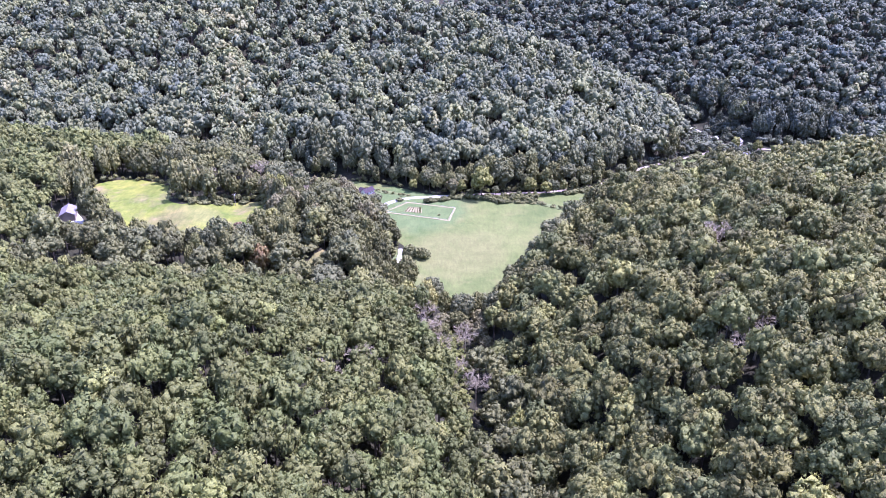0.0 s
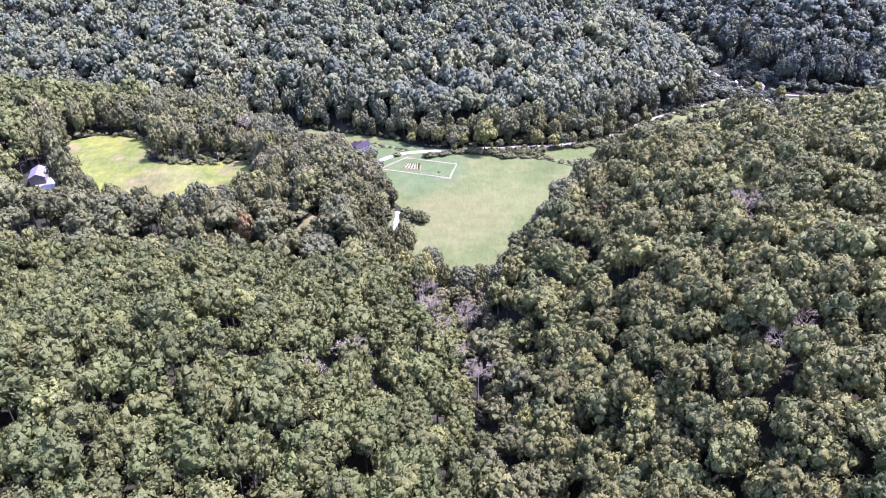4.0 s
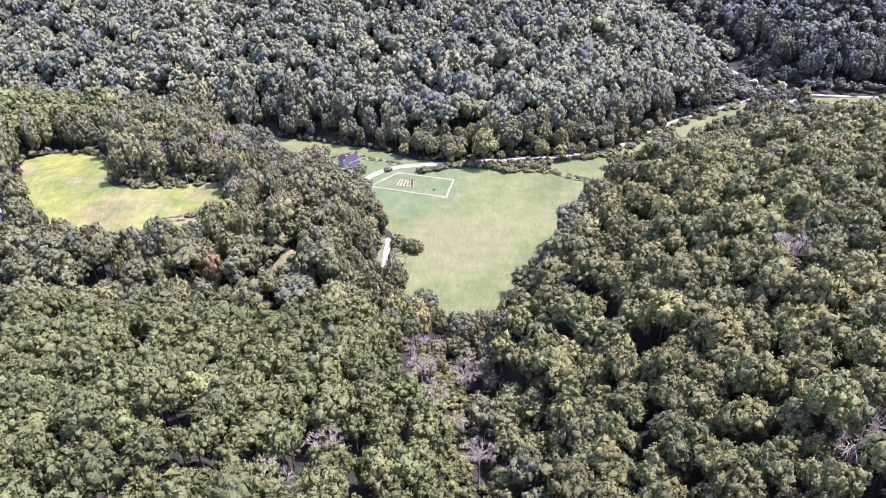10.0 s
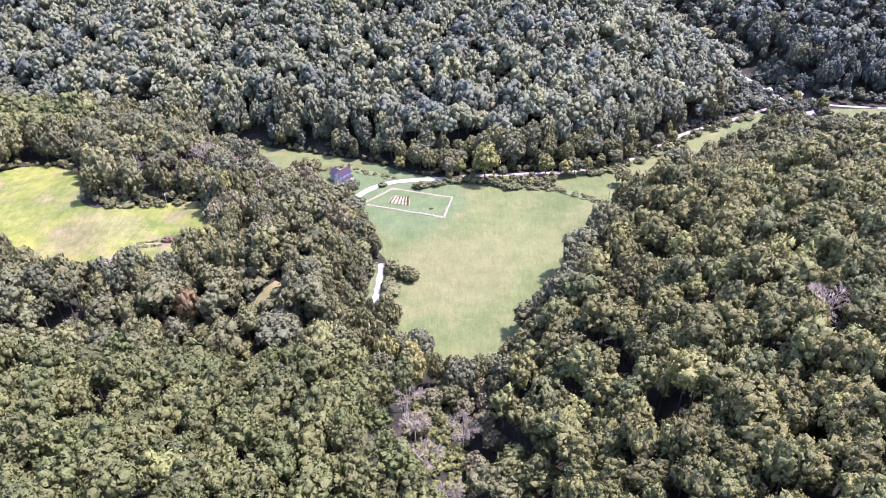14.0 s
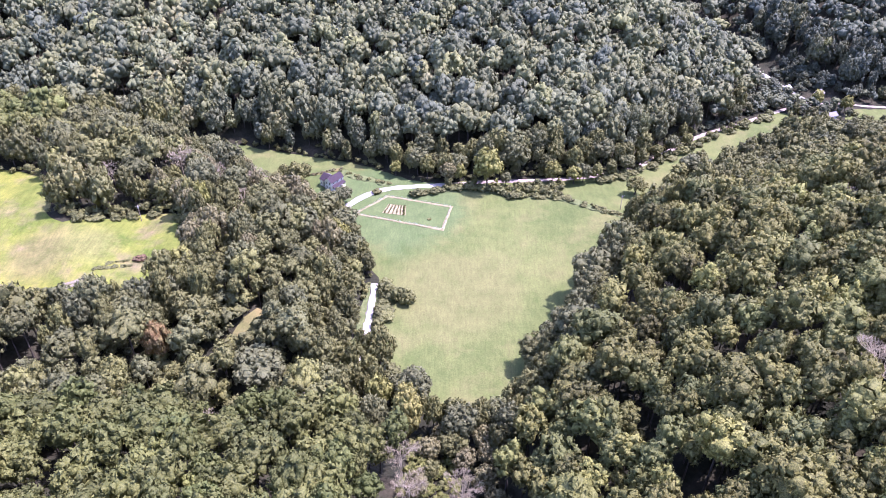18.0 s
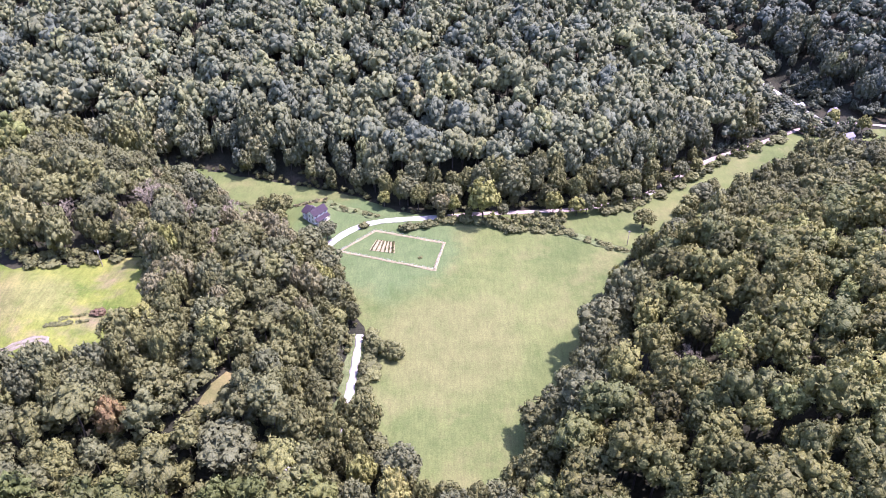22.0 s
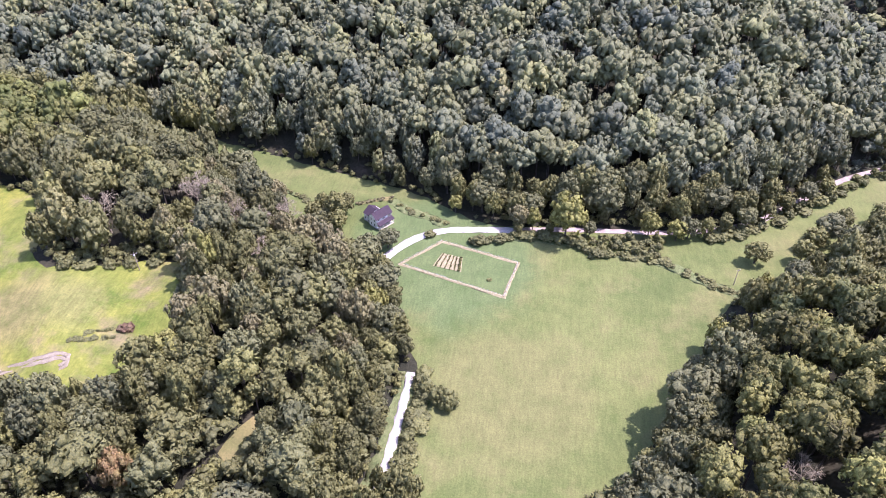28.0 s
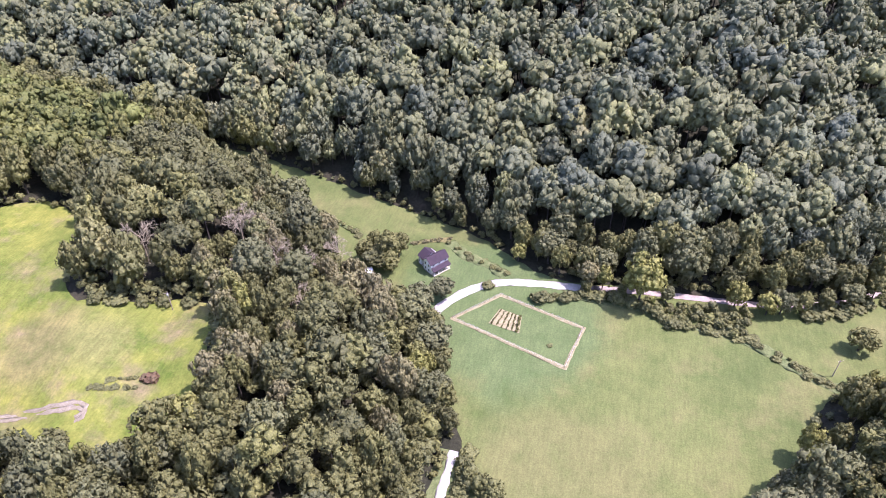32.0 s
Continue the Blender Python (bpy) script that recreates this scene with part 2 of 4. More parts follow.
# ---------------------------------------------------------------- the lie of the land
HAY = [(2, 167), (22, 168), (31, 190), (45, 212), (59, 240), (71, 262), (81, 284), (92, 297), (106, 301), (119, 312), (140, 336),
       (172, 361), (221, 393), (209, 411), (162, 388), (128, 364), (104, 343), (66, 330), (20, 327), (-8, 325), (-30, 336), (-42, 343), (-80, 355),
       (-148, 375), (-178, 380), (-188, 370), (-166, 357), (-130, 344), (-98, 326), (-90, 312), (-76, 300), (-54, 287), (-40, 270),
       (-29, 250), (-23, 236), (-21, 222), (-22, 210), (-20, 198), (-12, 184), (-6, 175)]
PASTURE = [(-97, 222), (-103, 243), (-112, 261), (-128, 259), (-148, 251), (-160, 254), (-168, 275), (-186, 292), (-203, 293), (-216, 281), (-208, 263), (-198, 246),
           (-194, 232), (-166, 212), (-142, 197), (-118, 202), (-103, 211)]
HILL_BACK = [(-700, 470), (-420, 425), (-260, 398), (-190, 384), (-150, 377), (-80, 357), (-12, 336), (66, 333), (104, 348), (130, 368), (165, 394),
             (190, 424), (197, 460), (196, 500), (184, 540), (164, 592), (120, 660), (20, 740), (-200, 840), (-900, 1000)]
HILL_RIGHT = [(21, 164), (32, 190), (46, 212), (60, 240), (72, 262), (82, 284), (97, 286), (120, 284), (150, 299), (190, 322), (250, 346), (330, 366),
              (500, 380), (900, 385), (900, -600), (20, -600), (34, -60), (28, 50), (24, 100), (16, 142)]
HILL_FRONT = [(6, 142), (13, 100), (10, 50), (6, -60), (0, -600), (-900, -600), (-900, 120), (-300, 138), (-190, 147), (-120, 151), (-60, 158), (-20, 160), (-4, 156)]
KNOLL = [(-26, 168), (-32, 182), (-34, 200), (-33, 228), (-35, 250), (-45, 272), (-58, 290), (-92, 312), (-102, 327), (-132, 346), (-190, 368), (-300, 392), (-700, 460),
         (-900, 300), (-900, 135), (-300, 150), (-190, 159), (-120, 163), (-60, 168)]
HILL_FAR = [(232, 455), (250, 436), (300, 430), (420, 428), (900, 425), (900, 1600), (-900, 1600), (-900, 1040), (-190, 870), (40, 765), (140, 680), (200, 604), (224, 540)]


def inside(poly, p):
    hit = np.zeros(len(p), bool)
    for (ax, ay), (bx, by) in zip(poly, poly[1:] + poly[:1]):
        c = (ay > p[:, 1]) != (by > p[:, 1])
        if ay != by:
            hit ^= c & (p[:, 0] < (bx - ax) * (p[:, 1] - ay) / (by - ay) + ax)
    return hit


def line_distance(points, p):
    best = np.full(len(p), 1e9)
    for a, b in zip(points, points[1:]):
        a, v = np.array(a, float), np.subtract(b, a).astype(float)
        s = np.clip((p - a) @ v / (v @ v), 0, 1)
        best = np.minimum(best, np.hypot(*(p - a - s[:, None] * v).T))
    return best


def depth_in(poly, p):
    d = line_distance(poly + poly[:1], p)
    return np.where(inside(poly, p), d, -d)


def hill(poly, p, slope, top):
    d = np.maximum(depth_in(poly, p), 0)
    return top * (1 - np.exp(-d * slope / top))


def waves(p, size, seed):
    """Gentle unevenness from a few crossed sine waves."""
    rng = np.random.default_rng(seed)
    out = np.zeros(len(p))
    for _ in range(6):
        a, ph, k = rng.uniform(0, 2 * np.pi), rng.uniform(0, 6.28), rng.uniform(0.6, 1.6) * 2 * np.pi / size
        out += np.sin((p[:, 0] * np.cos(a) + p[:, 1] * np.sin(a)) * k + ph)
    return out / 6


def height(p):
    p = np.asarray(p, float).reshape(-1, 2)
    near = 1 + 0.34 * np.clip((112 - p[:, 1]) / 45, 0, 1)
    z = hill(HILL_BACK, p, 0.56, 190) + near * (hill(HILL_RIGHT, p, 0.75, 65) + hill(HILL_FRONT, p, 0.62, 50))
    z += hill(KNOLL, p, 0.80, 24.5) + hill(HILL_FAR, p, 0.60, 150)
    west = np.clip((-p[:, 0] - 35) * 0.16, 0, 26) * np.clip((210 - p[:, 1]) / 45, 0, 1)
    z += west * np.clip(1 - (150 - p[:, 1]) / 80, 0, 1)
    ravine = np.clip((95 - p[:, 1]) * 0.10, 0, 14) * (np.abs(p[:, 0] - 12) < 60)
    z += ravine * np.clip(1 - np.abs(p[:, 0] - 16) / 45, 0, 1)
    z += np.clip(z / 15, 0, 1) * 3.0 * waves(p, 55, 3)
    return z


def at(x, y):
    return float(height([(x, y)])[0])


def mesh_of(name, verts, faces, mats, smooth=True, which=None):
    me = bpy.data.meshes.new(name)
    me.from_pydata([tuple(v) for v in verts], [], [tuple(f) for f in faces])
    for m in mats:
        me.materials.append(m)
    me.polygons.foreach_set("use_smooth", [smooth] * len(me.polygons))
    if which is not None:
        me.polygons.foreach_set("material_index", which)
    me.update()
    return me


def spread(core, far, step, grow):
    """Coordinates, evenly stepped within core and ever wider out to far."""
    out = list(np.arange(core[0], core[1] + 0.1, step))
    a, s = core[0], step
    left, right = [], []
    while a > far[0]:
        s *= grow
        a -= s
        left.append(a)
    a, s = core[1], step
    while a < far[1]:
        s *= grow
        a += s
        right.append(a)
    return np.array(left[::-1] + out + right)


gx, gy = spread((-240, 260), (-2400, 2400), 3.5, 1.12), spread((0, 440), (-900, 2600), 3.5, 1.12)
grid = np.stack(np.meshgrid(gx, gy), -1).reshape(-1, 2)
gz = height(grid)
nx, ny = len(gx), len(gy)
idx = np.arange(nx * ny).reshape(ny, nx)
quads = np.stack([idx[:-1, :-1], idx[:-1, 1:], idx[1:, 1:], idx[1:, :-1]], -1).reshape(-1, 4)
ground = new("ground", mesh_of("ground", np.c_[grid, gz], quads, [M_FLOOR]))
tagged(ground, "brown leaf-littered forest floor of wooded hills round a valley", "ground", kind="structure")


def smooth_line(points, step=3.0):
    """A soft curve through points (Catmull-Rom), about step metres between its vertices."""
    p = [np.array(q, float) for q in points]
    p = [2 * p[0] - p[1]] + p + [2 * p[-1] - p[-2]]
    out = []
    for a, b, c, d in zip(p, p[1:], p[2:], p[3:]):
        k = max(1, int(np.linalg.norm(c - b) / step))
        for i in range(k):
            t = i / k
            out.append(0.5 * (2 * b + (c - a) * t + (2 * a - 5 * b + 4 * c - d) * t * t + (3 * b - a - 3 * c + d) * t ** 3))
    out.append(p[-2])
    return np.array(out)


def drape(name, poly, step, lift, mat, label, category, kind="structure", ragged=0.0):
    """A sheet that lies on the land within an outline."""
    from mathutils import geometry
    line = smooth_line(poly + poly[:1], 4.0)[:-1]
    if ragged:
        rng = np.random.default_rng(len(poly))
        line = line + rng.normal(0, ragged, line.shape)
    lo, hi = line.min(0), line.max(0)
    pts = np.stack(np.meshgrid(np.arange(lo[0], hi[0], step), np.arange(lo[1], hi[1], step)), -1).reshape(-1, 2)
    ring = [tuple(v) for v in line]
    pts = pts[depth_in(ring, pts) > step * 0.4]
    both = [Vector(v) for v in line] + [Vector(v) for v in pts]
    k = len(line)
    v, _, f, _, _, _ = geometry.delaunay_2d_cdt(both, [(i, (i + 1) % k) for i in range(k)], [], 1, 1e-4)
    v = np.array([tuple(q) for q in v])
    me = mesh_of(name, np.c_[v, height(v) + lift], f, [mat])
    if me.polygons[0].normal.z < 0:
        me.flip_normals()
    return tagged(new(name, me), label, category, kind=kind)


def strip(name, points, width, lift, mat, label, category, ragged=0.15, thick=0.06):
    """A road or band along a line, a little domed, with uneven edges and a thickness."""
    rng = np.random.default_rng(len(points) + int(width * 10))
    line = smooth_line(points, 2.0)
    d = np.gradient(line, axis=0)
    side = np.stack([-d[:, 1], d[:, 0]], -1) / np.hypot(*d.T)[:, None]
    rows = []
    for k, (s, up) in enumerate(((-1.08, -thick), (-1, 0.0), (-0.45, 0.03), (0, 0.05), (0.45, 0.03), (1, 0.0), (1.08, -thick))):
        off = s * width / 2 + (rng.normal(0, ragged, len(line)) if abs(s) > 0.9 else 0)
        q = line + side * np.reshape(off, (-1, 1))
        rows.append(np.c_[q, height(q) + lift + up])
    n = len(line)
    verts = np.concatenate(rows)
    faces = [(a * n + i, a * n + i + 1, (a + 1) * n + i + 1, (a + 1) * n + i) for a in range(6) for i in range(n - 1)]
    me = mesh_of(name, verts, faces, [mat])
    if me.polygons[len(me.polygons) // 2].normal.z < 0:
        me.flip_normals()
    return tagged(new(name, me), label, category, kind="structure")


drape("hay_field", HAY, 3.0, 0.10, M_HAY, "pale green mown hay meadow along the valley bottom", "field", ragged=0.5)
drape("pasture", PASTURE, 3.0, 0.30, M_PASTURE, "yellow-green pasture with dry brown patches on a terrace", "field", ragged=0.6)
drape("far_meadow", [(244, 404), (258, 400), (300, 403), (345, 406), (345, 414), (300, 417), (262, 418), (250, 415)], 4.0, 0.10, M_HAY, "pale green mown meadow beyond the far houses", "field", ragged=0.5)
drape("clearing", [(-72, 191), (-67, 189.5), (-63, 195), (-61.5, 202.5), (-65.5, 204), (-69.5, 198.5)], 1.7, 0.2, M_SEDGE, "small clearing of dry tan sedge among the trees", "clearing", ragged=0.5)

DRIVE = [(-50, 284), (-47.5, 295), (-45, 301), (-40, 308), (-33, 314.5), (-24, 318.5), (-12, 320.5), (2, 322), (20, 325), (45, 327), (66, 329), (86, 334),
         (104, 342), (127, 361), (150, 380), (175, 394), (206, 413), (228, 423), (248, 425), (273, 421), (360, 408)]
LANE = [(-27.0, 241), (-27.2, 232), (-27.7, 218), (-28.3, 206), (-30.0, 197), (-32.5, 188.5), (-37.6, 178.5), (-47, 173.5), (-57, 170), (-67, 165)]
FAR_LANE = [(232, 426), (228, 438), (225, 449), (222, 463), (219, 476), (215, 486), (207, 500), (197, 518), (190, 540)]
TRACK = [(-190, 191), (-166, 200), (-149, 206.8), (-140.8, 210.6), (-133, 213.6), (-128.5, 215.2), (-126, 214.8), (-125.4, 212.6), (-127, 210.6)]
strip("gravel_road", DRIVE[:8], 3.5, 0.26, M_GRAVEL, "white gravel farm drive curving past the garden", "road")
strip("gravel_road", DRIVE[7:], 2.7, 0.26, M_RED, "pinkish gravel farm road running along the foot of the woods", "road")
strip("lane_verge", LANE, 8.5, 0.13, M_WEED, "rank green weeds on both sides of the narrow lane", "weeds", 0.7)
strip("gravel_lane", LANE, 2.4, 0.24, M_GRAVEL, "narrow white gravel lane between trees at the edge of the hay meadow", "road", 0.32)
strip("gravel_lane", FAR_LANE, 4.0, 0.22, M_GRAVEL, "pale gravel lane climbing round the foot of the far hill", "road")
for off in (-0.85, 0.85):
    strip("farm_track", [(x - off * 0.35, y + off * 0.94) for x, y in TRACK], 1.1, 0.42, M_DIRT, "worn dirt wheel rut of a track ending on the pasture", "track", 0.22, 0.08)

# ---------------------------------------------------------------- trees
def icosphere(sub):
    bm = bmesh.new()
    bmesh.ops.create_icosphere(bm, subdivisions=sub, radius=1)
    v = np.array([tuple(q.co) for q in bm.verts])
    f = np.array([[q.index for q in t.verts] for t in bm.faces])
    bm.free()
    return v, f


BALL = icosphere(1)


def crown(seed, tufts, lobes=54, low=-0.45, size=0.15, tall=0.95, flat=0.85, cap=0):
    """A leafy crown of unit radius about its own middle: a dense heart, and small uneven tufts of leaves that lie in many rough billows round it.
    cap: the sides of a billow where it is a plain cap; 0 for a rounder one."""
    rng = np.random.default_rng(seed)
    k = np.arange(lobes) + 0.5
    z = 1 - k / lobes * (1 - low * 0.8)
    a = k * 2.399963 + rng.uniform(0, 6.28)
    c = np.stack([np.cos(a) * np.sqrt(1 - z * z), np.sin(a) * np.sqrt(1 - z * z), z], -1) + rng.normal(0, 0.16, (lobes, 3))
    swell = 1 + 0.16 * np.sin(2 * a[0] + 2 * np.arctan2(c[:, 1], c[:, 0])) + 0.10 * np.sin(a[0] + 3 * c[:, 2])
    c *= (rng.uniform(0.56, 0.80, lobes) * swell / np.linalg.norm(c, axis=1))[:, None]
    rad = rng.uniform(0.15, 0.37, lobes) * (34 / lobes) ** 0.45

    def reach(n):
        b = n @ c.T
        q = b * b - (c * c).sum(1) + rad * rad
        return np.maximum(np.where(q > 0, b + np.sqrt(np.maximum(q, 0)), 0).max(1), 0.52)

    ball, faces = BALL
    faces = faces[ball[faces][:, :, 2].mean(1) > low]
    vs, fs = [ball * (reach(ball) * 0.80)[:, None]], [faces]
    out = c / np.linalg.norm(c, axis=1)[:, None]
    if cap:
        ring = np.arange(cap) * 2 * np.pi / cap
        puff = np.concatenate([[(0, 0, 1.0)], np.stack([np.cos(ring), np.sin(ring), 0 * ring - 0.05], -1)])
        sides = np.array([[0, 1 + k, 1 + (k + 1) % cap] for k in range(cap)])
        u = np.cross(out, rng.normal(size=out.shape))
        u /= np.linalg.norm(u, axis=1)[:, None]
        turn = np.stack([u, np.cross(out, u), out], -1)
        keep = np.ones((lobes, cap), bool)
    else:
        puff, sides = BALL
        turn = np.linalg.qr(rng.normal(size=(lobes, 3, 3)))[0]
        keep = np.einsum("lfi,li->lf", np.einsum("lij,vj->lvi", turn, puff)[:, sides].mean(2), out) > -0.05
    way = np.einsum("lij,vj->lvi", turn, puff)
    spot = c[:, None] + way * rad[:, None, None] * rng.uniform(0.62, 1.25, (lobes, len(puff), 1))
    fs.append(((sides[None] + (np.arange(lobes) * len(puff))[:, None, None])[keep] + len(ball)).reshape(-1, 3))
    vs.append(spot.reshape(-1, 3))
    first = len(ball) + lobes * len(puff)
    m = tufts * 6
    w = rng.integers(0, lobes, m)
    n = rng.normal(size=(m, 3))
    n /= np.linalg.norm(n, axis=1)[:, None]
    p = c[w] + n * rad[w, None] * rng.uniform(0.92, 1.08, (m, 1))
    depth = (np.linalg.norm(p[:, None] - c[None], axis=2) / rad[None]).min(1)
    far = np.linalg.norm(p, axis=1)
    good = np.nonzero((depth > 0.86) & (far > 0.5) & (p[:, 2] / far > low) & ((p * n).sum(1) > -0.05))[0][:tufts]
    billow = n[good]
    p, n = p[good], billow + rng.normal(0, flat, (len(good), 3)) + (0, 0, 0.12)
    n /= np.linalg.norm(n, axis=1)[:, None]
    u = np.cross(n, rng.normal(size=n.shape))
    u /= np.linalg.norm(u, axis=1)[:, None]
    v = np.cross(n, u)
    r = (size * rng.uniform(0.6, 1.45, len(good)))[:, None]
    tip = []
    for q in range(3):
        g = 2.0944 * q + rng.uniform(-0.5, 0.5, (len(good), 1))
        tip.append(p + (u * np.cos(g) + v * np.sin(g)) * r * rng.uniform(0.75, 1.3, r.shape) + n * r * 0.25)
    vs.append(np.stack(tip, 1).reshape(-1, 3))
    fs.append(np.arange(len(good) * 3).reshape(-1, 3) + first)
    leaf = billow * 0.6 + n * 0.6 + p * 0.15
    dome = (way + out[:, None] * 0.1 + rng.normal(0, 0.40, way.shape)).reshape(-1, 3)
    dome /= np.linalg.norm(dome, axis=1)[:, None]
    soft = np.concatenate([ball, dome, np.repeat(leaf / np.linalg.norm(leaf, axis=1)[:, None], 3, 0)])
    v, tri = np.concatenate(vs), np.concatenate(fs)
    v[:, 2] *= tall
    used = np.unique(tri)
    back = np.full(len(v), -1)
    back[used] = np.arange(len(used))
    return v[used], back[tri], soft[used]


def trunk(seed, tall, thick, sides=6, limbs=4):
    """A tapered, slightly bent trunk with limbs that reach into the crown."""
    rng = np.random.default_rng(seed)
    vs, fs = [], []

    def tube(points, radii):
        base = len(vs)
        for (x, y, z), r in zip(points, radii):
            for k in range(sides):
                a = 2 * math.pi * k / sides
                vs.append((x + r * math.cos(a), y + r * math.sin(a), z))
        for i in range(len(points) - 1):
            for k in range(sides):
                q = base + i * sides
                fs.append((q + k, q + (k + 1) % sides, q + sides + (k + 1) % sides, q + sides + k))

    bend = rng.normal(0, 0.25, 2)
    mid = [(bend[0] * math.sin(t * 2), bend[1] * math.sin(t * 2), tall * t) for t in (-0.04, 0.05, 0.3, 0.6, 1.0)]
    tube(mid, [thick * 1.5, thick * 1.1, thick * 0.9, thick * 0.65, thick * 0.2])
    for k in range(limbs):
        a, h = 2 * math.pi * (k + rng.uniform(0, 0.7)) / limbs, rng.uniform(0.4, 0.7)
        reach = tall * rng.uniform(0.16, 0.26)
        x0, y0 = bend * math.sin(h * 2)
        tube([(x0, y0, tall * h), (x0 + math.cos(a) * reach * 0.5, y0 + math.sin(a) * reach * 0.5, tall * (h + 0.1)),
              (x0 + math.cos(a) * reach, y0 + math.sin(a) * reach, tall * (h + 0.26))], [thick * 0.45, thick * 0.3, thick * 0.08])
    return np.array(vs), fs


def bare_branches(seed, tall, thick, spread_=0.32):
    """The bare limbs and twigs of a dead tree, as one mesh of thin tapering tubes."""
    rng = np.random.default_rng(seed)
    vs, fs = [], []

    def tube(a, b, r0, r1):
        a, b = np.array(a), np.array(b)
        w = b - a
        u = np.cross(w, (0.3, 0.5, 0.8))
        u /= np.linalg.norm(u)
        t = np.cross(w / np.linalg.norm(w), u)
        q = len(vs)
        for c, r in ((a, r0), (b, r1)):
            for k in range(3):
                g = math.pi / 1.5 * k
                vs.append(tuple(c + r * (u * math.cos(g) + t * math.sin(g))))
        for k in range(3):
            fs.append((q + k, q + (k + 1) % 3, q + 3 + (k + 1) % 3, q + 3 + k))

    def grow(a, way, long, r, level):
        b = np.array(a) + way * long
        tube(a, b, r, r * 0.65)
        if level == 0:
            return
        for _ in range(4 if level > 1 else 11):
            w = way + rng.normal(0, 0.55, 3) + (0, 0, 0.12)
            grow(b if rng.random() < 0.6 else a + way * long * rng.uniform(0.45, 0.9), w / np.linalg.norm(w), long * rng.uniform(0.55, 0.8), r * 0.58, level - 1)

    for k in range(8):
        a = 2 * math.pi * (k + rng.uniform(0, 0.6)) / 8
        w = np.array([math.cos(a) * 0.75, math.sin(a) * 0.75, rng.uniform(0.6, 1.1)])
        grow((0, 0, tall * rng.uniform(0.4, 0.75)), w / np.linalg.norm(w), tall * 0.17, thick * 0.62, 3)
    return np.array(vs), fs


def part(name, verts, faces, mat, parent, label="", smooth=True):
    ob = new(name, mesh_of(name, verts, faces, [mat], smooth))
    ob.parent = parent
    if label:
        tagged(ob, label)
    return ob


# The single trees: prototypes with a trunk and a crown, then copies.
def make_tree(seed, mat, tall, radius, label, group):
    root = tagged(new("tree"), label, "tree", group)
    v, f = trunk(seed, tall * 0.8, 0.028 * tall * 0.6)
    part("trunk", v, f, M_BARK, root)
    v, f, soft = crown(seed + 50, 1150, 84, low=-0.85, size=0.066, cap=6)
    leaves = part("crown", v * (radius * 1.12, radius * 1.12, tall * 0.42) + (0, 0, tall * 0.56), f, mat, root)
    leaves.data.normals_split_custom_set_from_vertices(soft.tolist())
    return root


KINDS = [(M_OAK, "broad dark green broadleaf tree in full summer leaf"), (M_OAK, "tall dark green broadleaf tree in full summer leaf"),
         (M_MAPLE, "rounded mid-green broadleaf tree in full leaf"), (M_GREY, "spreading grey-green broadleaf tree in full leaf"),
         (M_MAPLE, "billowing olive-green broadleaf tree in full leaf"), (M_LIME, "yellow-green young broadleaf tree in full leaf"),
         (M_RUST, "rust-coloured broadleaf tree turning early"), (M_YELLOW, "bright yellow-green broadleaf tree in full leaf"),
         (M_TAN, "thin-leaved tan-green tree losing its leaves")]
protos = [make_tree(100 + k, m, 20.0, 5.2, lab, "trees round the meadow") for k, (m, lab) in enumerate(KINDS)]
proto_used = set()


def plant(kind, x, y, tall, radius, turn, sink=0.0, label=""):
    """Stand a copy of one kind of single tree on the land."""
    m = Matrix.Translation((x, y, at(x, y) - sink)) @ Matrix.Rotation(turn, 4, "Z") @ Matrix.Diagonal((radius / 5.2, radius / 5.2, tall / 20.0, 1))
    if kind not in proto_used:
        proto_used.add(kind)
        ob = protos[kind]
        ob.matrix_basis = m
    else:
        ob = copy_thing(protos[kind], m)
    if label:
        tagged(ob, label)
    return ob


def make_dead(seed, label):
    root = tagged(new("dead_tree"), label, "dead tree", "dead trees in the woods")
    v, f = trunk(seed, 15.0, 0.30, 6, 0)
    part("trunk", v, f, M_DEAD, root)
    v, f = bare_branches(seed, 17.0, 0.15)
    part("bare_crown", v, f, M_DEAD, root)
    return root


